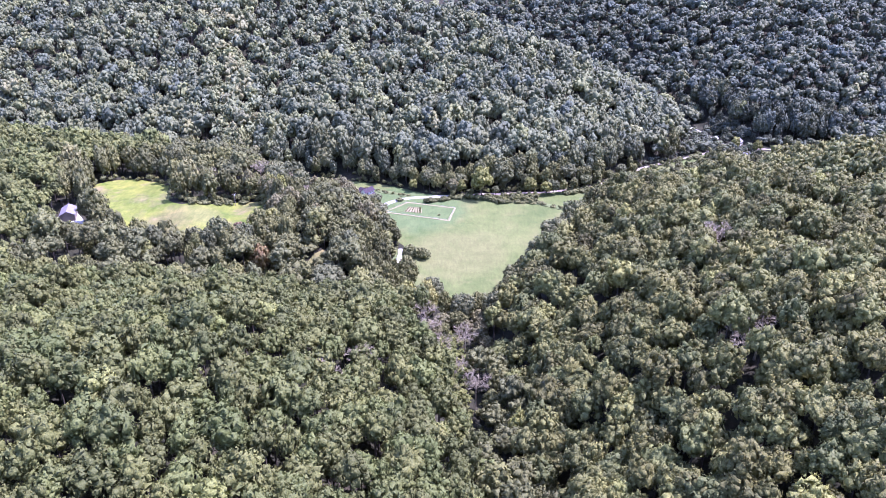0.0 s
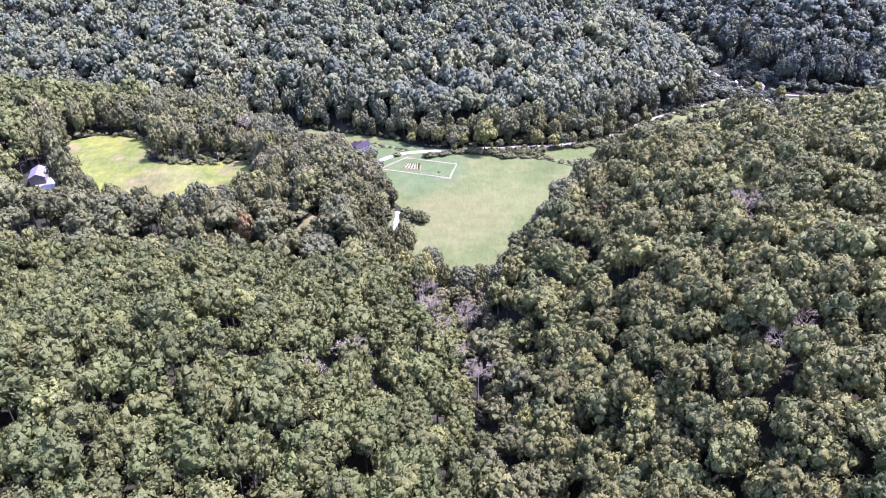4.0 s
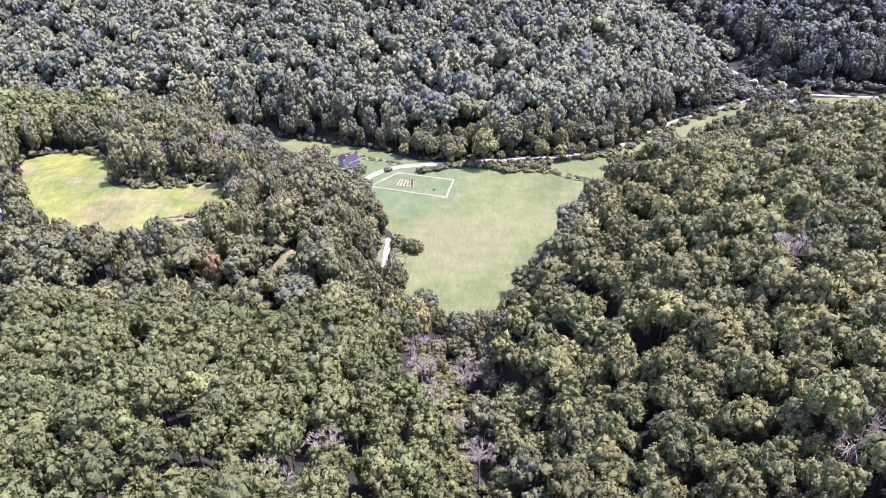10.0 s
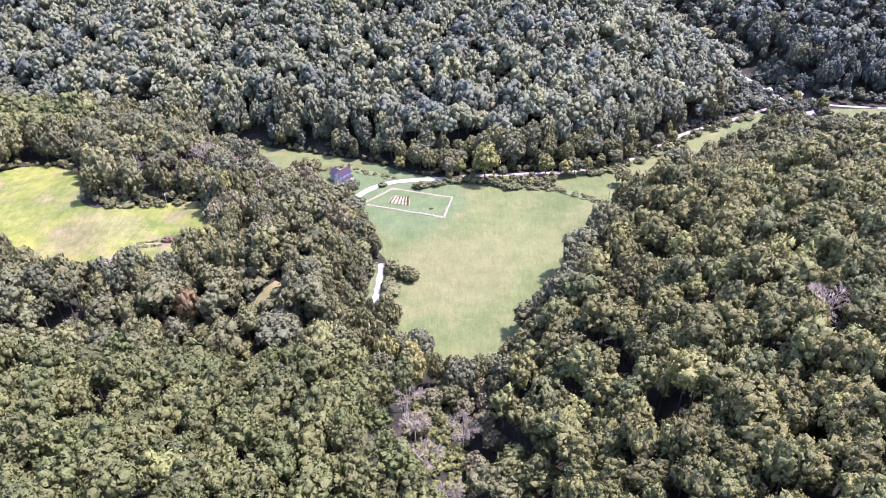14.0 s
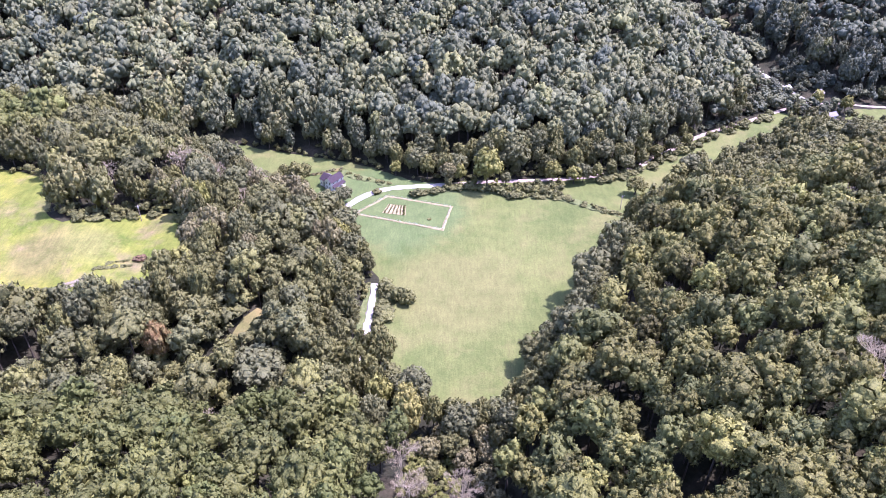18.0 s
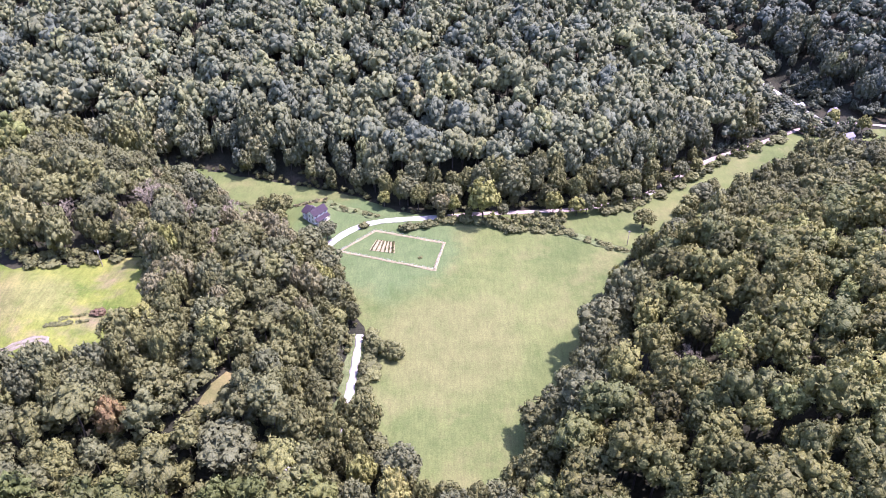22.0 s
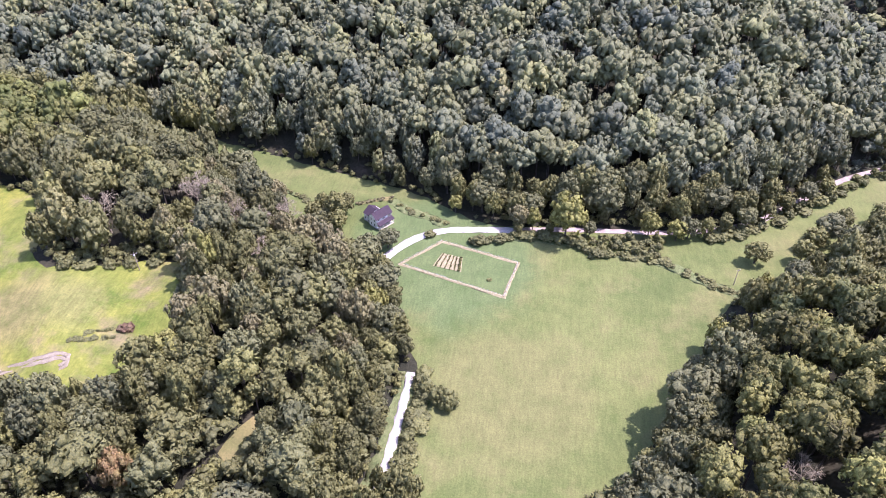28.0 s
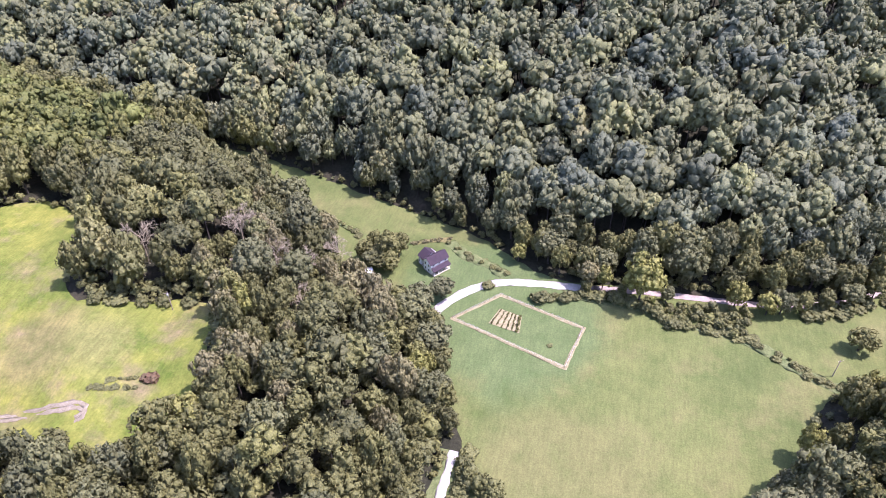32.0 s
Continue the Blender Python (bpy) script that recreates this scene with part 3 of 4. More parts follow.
SPECIAL = [(7, -10, 161, 26, 5.2), (6, -91, 178, 21, 4.4), (5, 23.5, 319, 25, 8.6), (5, 68, 324.2, 11, 4.6), (5, 57, 324.6, 14, 4.8), (2, 97, 314, 11, 5.4),
           (5, -23, 331, 10, 3.6), (7, 24, 66, 19, 4.8), (3, -47, 304, 10, 4.2), (2, -72, 319, 15, 6.4), (2, -78, 322, 12, 4.6), (3, -77, 315, 9, 4.0),
           (0, -104, 203, 20, 4.0), (3, -95, 206, 17, 4.6), (2, -80, 189, 20, 8.6), (3, -59, 175, 17, 8.6), (4, -84, 161, 20, 8.2), (4, -62, 161, 17, 6.5), (5, 10, 323, 13, 3.6), (5, 232, 420, 13, 4.5), (5, 246, 411, 13, 4.5),
           (4, 17, 321, 8, 2.6), (3, 33, 321.5, 9, 2.6), (3, 73, 326, 12, 3.8), (2, 80, 328, 11, 3.6),
           (4, 88, 331.5, 13, 4.0), (3, 97, 336, 12, 4.0), (2, 106, 341, 13, 4.2), (4, 116, 350, 12, 4.0), (3, 126, 358, 12, 4.0), (4, 137, 366, 11, 3.8),
           (4, 4, 320, 8, 2.8), (8, 4, 323, 14, 4.6),
           (8, -163, 204, 11, 4.5), (8, -154, 200, 11, 4.4), (8, -146, 197, 10, 4.0), (8, -3, 150, 12, 4.0), (8, 8, 148, 11, 4.0), (8, 14, 140, 13, 4.5), (8, -6, 133, 12, 4.0), (8, 11, 123, 12, 4.4), (8, 17, 133, 12, 4.0), (8, -13, 118, 12, 4.2),
           (8, 1, 158, 9, 3.8), (4, -2, 142, 10, 3.4), (8, 14, 157, 11, 4.2), (8, 15, 150, 11, 4.0), (2, -69.5, 313.5, 10, 4.6), (4, 121, 325, 15, 5.6), (3, 128, 331.5, 15, 5.6), (2, 135.5, 339, 13, 5.0), (4, 115, 317, 14, 5.0),
           (3, -52.5, 293.5, 14, 5.4), (3, -54, 286.5, 17, 6.0), (0, -49.5, 280, 17, 5.8), (4, -59.5, 290, 16, 5.6), (0, -61, 297, 13, 4.2), (2, -69, 322.5, 13, 4.8), (0, -46, 285, 16, 6.2), (3, -43, 276, 16, 5.8), (1, -38.5, 267, 16, 4.6), (3, -36, 257, 15, 4.2), (1, -30.5, 247, 15, 4.4), (4, -33.5, 254, 17, 5.0), (0, -41, 273, 17, 5.6), (2, -45, 282, 16, 5.0), (0, -75, 315, 14, 6.2), (4, -81, 317, 13, 4.4)]
DEAD = [(-10.7, 138.9, 16), (6.8, 133.3, 17), (10, 94, 17), (-31, 75.6, 17), (92.8, 58.6, 19), (111.6, 138.9, 19), (-144, 275, 17), (-44, 62, 16),
        (-117, 293, 18), (-100, 284, 17), (-92, 286, 16), (-87, 305, 15), (-106, 276, 15), (-84, 268, 15), (78, 197, 12), (-66, 150, 14), (160, 245, 16),
        (-8, 128, 14), (-4, 118, 14), (2, 108, 13), (98, 62, 16), (-38, 58, 15)]

rng = np.random.default_rng(11)


def scatter(x0, x1, y0, y1, step):
    xs, ys = np.arange(x0, x1, step), np.arange(y0, y1, step * 0.87)
    p = np.stack(np.meshgrid(xs, ys), -1)
    p[1::2, :, 0] += step / 2
    p = p.reshape(-1, 2)
    return p + rng.uniform(-0.45, 0.45, p.shape) * step


spots = np.concatenate([scatter(-520, 520, -20, 112, 6.5), scatter(-520, 520, 112, 470, 7.1), scatter(-620, 700, 470, 870, 9.5), scatter(-300, 300, -260, -20, 9.0)])
reach = 0.62 * ((spots[:, 1] + 129) * 0.9 + 75) + 20
left = np.where((spots[:, 1] > 190) & (spots[:, 1] < 470), np.maximum(reach, (spots[:, 1] - 119) * 1.03 + 60), reach)
spots = spots[(spots[:, 0] < reach) & (spots[:, 0] > -left) | (spots[:, 1] < -20)]
to_hay, to_past = depth_in(HAY, spots), depth_in(PASTURE, spots)
lanes = np.minimum.reduce([line_distance(DRIVE, spots) - np.where(spots[:, 0] > 2, -0.7, 1.0), line_distance(LANE[:5], spots) - 3.0, line_distance(FAR_LANE, spots) - 5.0, line_distance(LANE[4:], spots) - 1.8])
RAVINE = [(16, 40), (11, 70), (7, 90), (5, 104), (2, 116), (4, 140)]
clear = (line_distance(RAVINE, spots) > np.where(spots[:, 1] > 96, 7.0, 3.6)) & (to_hay < np.where(spots[:, 1] > 318, -0.5, np.where(spots[:, 0] > 0, -1.2, -3.2))) & (to_past < -2.8) & (lanes > 2.2)
GULLY = [(-9, 151), (-12, 128), (-7, 108), (0, 88), (3, 64), (9, 62), (8, 90), (7, 110), (6, 150)]
clear &= ~inside(GULLY, spots)
for cx, cy, cr in ((-66, 197, 5.2), (-68, 192, 4.2), (91, 205, 6.0), (-57, 164, 3.5), (-78, 307, 6), (-209, 233, 12), (-204, 224, 9), (-199, 215, 8), (224, 443, 8), (241, 435, 10), (234, 404, 9), (14, 118, 3), (-9, 152, 5.5), (-11, 147, 3), (256, 412, 14), (270, 410, 12),
                   (214, 470, 8), (210, 478, 8), (207, 465, 6), (286, 410, 9)):
    clear &= np.hypot(spots[:, 0] - cx, spots[:, 1] - cy) > cr
for _, cx, cy, _, r in SPECIAL:
    clear &= np.hypot(spots[:, 0] - cx, spots[:, 1] - cy) > r * np.where(cy < 190, 1.05, 0.8)
for cx, cy, _ in DEAD:
    clear &= np.hypot(spots[:, 0] - cx, spots[:, 1] - cy) > 5.2
giant = np.zeros(len(spots))
for i in np.nonzero(clear & (rng.random(len(spots)) < 0.06) & (spots[:, 1] < 345) & (to_hay < -9) & (to_past < -9) & (lanes > 13))[0]:
    r = rng.uniform(5.4, 6.8)
    gone = np.hypot(*(spots - spots[i]).T) < r * 0.74
    if clear[i] and not (gone & (giant > 0)).any():
        clear &= ~gone
        clear[i], giant[i] = True, r
giant = giant[clear]
spots, edge = spots[clear], -np.maximum(to_hay, to_past)[clear]
count = len(spots)
size = rng.normal(0, 1, count)
tall = (20.0 + 2.4 * size + rng.normal(0, 1.6, count)).clip(12, 28)
tall *= np.where(edge < 8, 0.86, 1.0) * np.where(line_distance([(10, 60), (14, 110), (8, 150)], spots) < 10, 0.8, 1.0)
low_ground = line_distance([(156, 340), (176, 352), (221, 380), (300, 396)], spots)
tall *= np.where((line_distance(FAR_LANE, spots) < 26) & (spots[:, 0] < 245), 0.55, 1.0) * np.where(low_ground < 16, 0.55, np.where(low_ground < 32, 0.75, 1.0))
tall *= np.where(line_distance([(-198, 214), (-178, 184)], spots) < 11, 0.5, 1.0)
tall *= np.where(line_distance([(-170, 184), (-141, 195), (-122, 203)], spots) < 11, 0.62, 1.0) * np.where(line_distance([(-78, 184), (-64, 182)], spots) < 9, 0.75, 1.0)
radius = (4.7 + 0.95 * size + rng.normal(0, 0.5, count)).clip(2.8, 7.6) * np.where(edge < 8, 0.98, 1.0)
radius = np.where(inside(HILL_BACK, spots) | inside(HILL_FAR, spots), radius * 1.14, radius)
tall = np.where(giant > 0, tall + 1.5, tall)
radius = np.where(giant > 0, giant, radius * np.where(spots[:, 1] < 112, 0.92, np.where(inside(HILL_RIGHT, spots), 1.02, 0.96)))
stretch_x, stretch_y = rng.uniform(0.86, 1.18, count), rng.uniform(0.86, 1.18, count)
zed = height(spots)
open_valley = inside([(184, 408), (196, 440), (206, 488), (236, 488), (254, 442), (310, 426), (310, 396), (240, 374), (214, 398)], spots)
tall, radius = np.where(open_valley, tall.clip(4, 7.0), tall), np.where(open_valley, radius * 0.62, radius)
tone = 0.04 + rng.beta(3.2, 4.0, count) * 0.84
tone += 0.42 * np.exp(-(line_distance([(-150, 372), (-168, 440), (-212, 545)], spots) / 17) ** 2)
tone += np.where(rng.random(count) < 0.03, 0.2, 0)
# Front and right hills are lowered partly for lens vignetting.
# Leaf tone carries light here: far hill lowered for shade, back hill raised for haze.
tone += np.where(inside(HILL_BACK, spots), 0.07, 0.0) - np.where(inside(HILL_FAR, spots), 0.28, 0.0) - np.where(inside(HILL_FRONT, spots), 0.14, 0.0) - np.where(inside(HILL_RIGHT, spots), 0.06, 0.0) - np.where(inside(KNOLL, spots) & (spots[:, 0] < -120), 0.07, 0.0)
# Valley end: shade and vignetting put into the leaf tone.
tone -= np.where(open_valley | ((low_ground < 45) & (spots[:, 0] > 125)), 0.14, 0.0)
tone = np.clip(tone + 0.10 * waves(spots, 60, 9), 0.02, 0.93)
odd = rng.random(count)
tone = np.where(odd < 0.016, rng.uniform(0.80, 0.93, count), tone)

near = (spots[:, 1] < 345) & (spots[:, 0] > -125) & (spots[:, 0] < 115) & (spots[:, 1] > 150)
order = np.where(near, np.where(spots[:, 0] < 10, edge * 0.6, edge), 1e9)
chosen = np.zeros(count, bool)
chosen[np.argsort(order)[:270]] = True
for i in np.nonzero(chosen)[0]:
    k = 5 if tone[i] > 0.80 and spots[i, 1] < 318 else (int(rng.integers(2, 5)) if tone[i] > (0.27 if spots[i, 0] > 10 else 0.36) else int(rng.integers(0, 2)))
    if spots[i, 0] < -42 and spots[i, 1] > 225 and rng.random() < 0.22:
        k = 8
    plant(k, *spots[i], tall[i], radius[i] * 1.02, rng.uniform(0, 6.28), 0.1)
for k, x, y, h, r in SPECIAL:
    plant(k, x, y, h, r, rng.uniform(0, 6.28), 0.1)

dead_protos = [make_dead(300 + k, "bare grey dead tree with many thin branches standing among green crowns") for k in range(3)]
for k, (x, y, h) in enumerate(DEAD):
    m = Matrix.Translation((x, y, at(x, y))) @ Matrix.Rotation(k * 1.3, 4, "Z") @ Matrix.Diagonal((h / 15, h / 15, h / 17, 1))
    if k < 3:
        dead_protos[k].matrix_basis = m
    else:
        copy_thing(dead_protos[k % 3], m)


def wood(name, pick, variants, label, leaf=None, middle=0.68, deep_crown=1.0):
    """One stand of trees too many to count, as one mesh with its trunks."""
    ids = np.nonzero(pick)[0]
    vs, fs, ts, mi, ns, hs, base = [], [], [], [], [], [], 0
    hue = rng.random(count) ** 2
    kind = rng.integers(0, len(variants), len(ids))
    turn = rng.uniform(0, 6.28, len(ids))
    for k, (v, f, soft) in enumerate(variants):
        mine = ids[kind == k]
        if not len(mine):
            continue
        a = turn[kind == k]
        c, s = np.cos(a)[:, None], np.sin(a)[:, None]
        x = (v[None, :, 0] * c - v[None, :, 1] * s) * (radius * stretch_x)[mine, None] + spots[mine, 0, None]
        y = (v[None, :, 0] * s + v[None, :, 1] * c) * (radius * stretch_y)[mine, None] + spots[mine, 1, None]
        z = v[None, :, 2] * (tall[mine, None] * 0.16 + radius[mine, None] * 0.62) * deep_crown + zed[mine, None] + tall[mine, None] * middle
        vs.append(np.stack([x, y, z], -1).reshape(-1, 3))
        ns.append(np.stack([soft[None, :, 0] * c - soft[None, :, 1] * s, soft[None, :, 0] * s + soft[None, :, 1] * c, soft[None, :, 2] + 0 * c], -1).reshape(-1, 3))
        hs.append(np.repeat(hue[mine], len(v)))
        n = len(mine)
        fs.append((f[None] + (np.arange(n) * len(v))[:, None, None] + base).reshape(-1, 3))
        ts.append(np.repeat(tone[mine], len(v)))
        mi.append(np.zeros(n * len(f), np.int32))
        base += n * len(v)
    n = len(ids)
    ang = np.arange(4) * np.pi / 2
    ring = np.stack([np.cos(ang), np.sin(ang)], -1)
    low = np.concatenate([spots[ids][:, None] + ring[None] * (tall[ids] * 0.017)[:, None, None], np.repeat((zed[ids] - 0.8)[:, None, None], 4, 1)], -1)
    top = np.concatenate([spots[ids][:, None] + ring[None] * (tall[ids] * 0.007)[:, None, None], np.repeat((zed[ids] + tall[ids] * 0.7)[:, None, None], 4, 1)], -1)
    vs.append(np.concatenate([low, top], 1).reshape(-1, 3))
    q = np.array([[k, (k + 1) % 4, 4 + (k + 1) % 4] for k in range(4)] + [[k, 4 + (k + 1) % 4, 4 + k] for k in range(4)])
    fs.append((q[None] + (np.arange(n) * 8)[:, None, None] + base).reshape(-1, 3))
    ts.append(np.zeros(n * 8))
    hs.append(np.zeros(n * 8))
    ns.append(np.tile(np.concatenate([np.c_[ring, np.zeros(4)]] * 2), (n, 1)))
    mi.append(np.ones(n * 8, np.int32))
    vs, fs, ts, mi, ns, hs = (np.concatenate(q) for q in (vs, fs, ts, mi, ns, hs))
    me = bpy.data.meshes.new(name)
    me.vertices.add(len(vs))
    me.vertices.foreach_set("co", vs.astype(np.float32).ravel())
    me.loops.add(fs.size)
    me.loops.foreach_set("vertex_index", fs.astype(np.int32).ravel())
    me.polygons.add(len(fs))
    me.polygons.foreach_set("loop_start", np.arange(0, fs.size, 3, dtype=np.int32))
    me.materials.append(leaf or M_LEAF)
    me.materials.append(M_BARK)
    me.polygons.foreach_set("material_index", mi)
    me.polygons.foreach_set("use_smooth", np.ones(len(fs), bool))
    me.attributes.new("tone", "FLOAT", "POINT").data.foreach_set("value", ts.astype(np.float32))
    me.attributes.new("hue", "FLOAT", "POINT").data.foreach_set("value", hs.astype(np.float32))
    me.update(calc_edges=True)
    me.normals_split_custom_set_from_vertices(ns.tolist())
    return tagged(new(name, me), label, "woods", kind="stuff")


MID = [crown(500 + k, 400, 44, low=-0.35, size=0.078, cap=5) for k in range(16)]
EDGE = [crown(560 + k, 520, 56, low=-0.8, size=0.082, tall=1.12, cap=5) for k in range(8)]
LITE = [crown(580 + k, 120, 32, low=-0.3, size=0.095, cap=6) for k in range(10)]
FAR = [crown(600 + k, 55, 26, low=-0.2, size=0.105, tall=1.05, cap=5) for k in range(14)]
BACK = [crown(620 + k, 170, 36, low=-0.5, size=0.085, tall=1.1) for k in range(12)]
FARTHER = [crown(660 + k, 24, 17, low=-0.15, size=0.13, cap=5) for k in range(8)]
ROUGH = [crown(640 + k, 8, 9, low=-0.1, size=0.2, cap=4) for k in range(6)]
rest = ~chosen
back, right, front, knoll, far = (inside(h, spots) for h in (HILL_BACK, HILL_RIGHT, HILL_FRONT, KNOLL, HILL_FAR))
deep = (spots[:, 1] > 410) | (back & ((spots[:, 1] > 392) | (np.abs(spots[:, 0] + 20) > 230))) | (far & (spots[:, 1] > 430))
lip = rest & (edge < 16) & ~deep
rest &= ~lip
wood("woods_edge", lip & ~back, EDGE, "leafy trees along the edges of meadow and pasture", M_LEAF_DULL, 0.56, 1.28)
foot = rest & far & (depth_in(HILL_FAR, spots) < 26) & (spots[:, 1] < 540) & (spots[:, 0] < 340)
rest &= ~foot
wood("woods_edge", foot, EDGE, "leafy trees along the foot of the furthest hill, shade put into their leaf tone", M_LEAF_HAZE, 0.56, 1.28)
wood("woods_edge", lip & back, EDGE, "dark leafy trees along the foot of the far slope", M_LEAF_HAZE, 0.56, 1.28)
behind = spots[:, 1] < -20
wood("woods", rest & behind, ROUGH, "green broadleaf woods running on over the foreground hills")
rest &= ~behind
outer = (spots[:, 0] > 175) | (spots[:, 1] < -12) | (spots[:, 0] < -190)
wood("woods", rest & right & ~deep & outer, LITE, "green broadleaf woods over the shoulder of the near hill")
wood("woods", rest & right & ~deep & ~outer, MID, "dense green broadleaf woods on the near hillside")
wood("woods", rest & front & outer, LITE, "olive-green broadleaf woods on the outer foreground hill", M_LEAF_FRESH)
wood("woods", rest & front & ~outer, MID, "dense olive-green broadleaf woods on the foreground hill", M_LEAF_FRESH)
wood("woods", rest & knoll & ~deep & outer, LITE, "green broadleaf woods beyond the pasture", M_LEAF_FRESH)
wood("woods", rest & knoll & ~deep & ~outer, MID, "mixed green broadleaf woods on the knoll by the pasture", M_LEAF_DULL)
wood("woods", rest & back & ~deep, BACK, "dark green broadleaf woods at the foot of the far slope", M_LEAF_HAZE)
wood("woods", rest & back & deep, FAR, "endless broadleaf woods on the steep far slope", M_LEAF_HAZE)
wood("woods", rest & (far | (deep & ~back)), FARTHER, "broadleaf woods on the furthest hill, shade and haze put into their leaf colour", M_LEAF_HAZE)
others = rest & ~(right | front | knoll | back | far) & ~deep
wood("woods", others, MID, "broadleaf trees along the valley bottom and creeks", M_LEAF_DULL)

# ---------------------------------------------------------------- shrubs
SHRUB = [crown(700 + k, 200, 24, low=-0.3, size=0.10, tall=0.85) for k in range(4)]
BRUSH = [crown(720 + k, 40, 12, low=-0.3, size=0.15, tall=0.85, cap=5) for k in range(4)]
M_SHRUB = leaf_material("leaves_of_shrubs", (0.24, 0.62), 0.35, (0.118, 0.138, 0.074))
shrub_protos = []
for k, (v, f, soft) in enumerate(SHRUB):
    root = tagged(new("shrub", mesh_of("shrub", v + (0, 0, 0.55), f, [M_SHRUB])), "rounded green shrub at the edge of the meadow", "shrub", "shrubs of the hedgerow")
    root.data.normals_split_custom_set_from_vertices(soft.tolist())
    shrub_protos.append(root)
shrub_used = [0] * 4


def shrub(x, y, r, h, label=""):
    k = int(rng.integers(0, 4))
    m = Matrix.Translation((x, y, at(x, y) + 0.1)) @ Matrix.Rotation(rng.uniform(0, 6.28), 4, "Z") @ Matrix.Diagonal((r, r, h / 1.35, 1))
    if not shrub_used[k]:
        shrub_used[k] = 1
        ob = shrub_protos[k]
        ob.matrix_basis = m
    else:
        ob = copy_thing(shrub_protos[k], m)
    if label:
        tagged(ob, label)
    return ob


def along(points, gap, wob):
    line = smooth_line(points, gap)
    return line + rng.normal(0, wob, line.shape)


for q in along([(-14, 311.5), (-6, 313.5), (1, 314.5)], 2.4, 0.7):
    shrub(*q, rng.uniform(1.4, 2.4), rng.uniform(1.6, 2.8))
for q in along([(3, 317), (14, 317.5), (26, 316), (36, 312.5)], 2.4, 1.0):
    shrub(*q, rng.uniform(1.0, 2.0), rng.uniform(1.2, 2.4))
for q in along([(36, 312.5), (48, 310.5), (58, 310), (62, 308.6)], 1.9, 0.8):
    shrub(*q, rng.uniform(0.7, 1.4), rng.uniform(0.7, 1.5))
for q in along([(64, 307.5), (74, 301.5), (82, 297), (90, 295)], 1.5, 1.0):
    shrub(*q, rng.uniform(0.4, 0.95), rng.uniform(0.4, 0.9), "low tuft of rank weeds between two meadows")
for q in along([(80, 328.5), (104, 338), (127, 357), (160, 382), (200, 408)], 3.4, 1.3):
    shrub(*(q + (0, -1.5)), rng.uniform(0.9, 2.1), rng.uniform(1.0, 2.6))
for q in along([(-22.5, 240), (-22, 228), (-22.6, 214), (-22.6, 202), (-18, 192), (-12.5, 180)], 3.0, 0.7):
    shrub(*q, rng.uniform(1.2, 2.1), rng.uniform(1.5, 2.8))
for q in along([(-13, 229), (-17, 230.5), (-21, 232)], 2.4, 0.3):
    shrub(*q, 2.1, 4.0)
dark_bush = shrub(-31.6, 313.8, 1.1, 1.7, "small dark round bush beside the gravel drive")
dark_bush.data = dark_bush.data.copy()
dark_bush.data.materials[0] = M_OAK
shrub(-5, 290, 0.45, 0.6, "small green bush inside the garden fence")
shrub(-65.6, 300.5, 1.3, 1.8, "round green bush on the lawn beside the trees")
for x, y, r in ((-105.5, 222.8, 1.2), (-128, 259, 1.6), (-134, 256, 1.4), (-141, 253, 1.6), (-120, 261, 1.5), (-147, 251, 1.8)):
    shrub(x, y, r, r * 1.2, "low bush at the edge of the pasture")

brown_bush = shrub(-115, 229.2, 1.35, 1.0, "round rust-brown bush on the open pasture")
brown_bush.data = brown_bush.data.copy()
brown_bush.data.materials[0] = M_BROWN
for q in along([(-50, 334), (-42, 329), (-34, 326.4), (-27, 322.6)], 2.2, 1.2):
    shrub(*q, rng.uniform(0.4, 0.9), rng.uniform(0.4, 0.9), "low scrubby bush on the bank behind the farmhouse")

# Brush that fills the lip of the woods, too much of it to count.
lines = [smooth_line(HAY + HAY[:1], 2.2), smooth_line(PASTURE + PASTURE[:1], 2.2)]
brush = np.concatenate(lines)
brush = brush + rng.normal(0, 1.3, brush.shape)
gap = np.minimum.reduce([line_distance(DRIVE, brush), line_distance(LANE, brush), np.hypot(brush[:, 0] + 56, brush[:, 1] - 317) - 6, line_distance([(-90, 312), (-54, 287)], brush) - 1])
deeper = np.concatenate(lines)[::2] + rng.normal(0, 4.2, (len(np.concatenate(lines)[::2]), 2))
deeper = deeper[(depth_in(HAY, deeper) < -2) & (depth_in(PASTURE, deeper) < -2) & (line_distance(DRIVE, deeper) > 4) & (line_distance(LANE, deeper) > 3.5)]
brush = brush[(gap > 3.0) & (depth_in(HAY, brush) < 0.2) & (depth_in(PASTURE, brush) < 0.3)]
more = scatter(-48, -14, 176, 250, 3.2)
more = more[(depth_in(HAY, more) < -0.5) & (line_distance(LANE, more) > np.where(more[:, 0] > -27, 3.6, 2.5))]
ring = scatter(-84, -52, 180, 212, 3.6)
ring = ring[(line_distance([(-68, 191), (-63, 203)], ring) > 3.2) & (np.hypot(ring[:, 0] + 67, ring[:, 1] - 196) < 14)]
under = scatter(-112, -18, 166, 305, 4.6)
under = under[(depth_in(HAY, under) < -4) & (depth_in(PASTURE, under) < -4) & (line_distance(LANE, under) > 4.5) & (line_distance([(-68, 191), (-63, 203)], under) > 6) & (np.hypot(under[:, 0] + 78, under[:, 1] - 308) > 7)]
far_bank = scatter(192, 246, 412, 480, 3.4)
far_bank = far_bank[(line_distance(FAR_LANE, far_bank) > 3.4) & (line_distance(DRIVE, far_bank) > 3.2) & (np.hypot(far_bank[:, 0] - 225, far_bank[:, 1] - 446) > 5)]
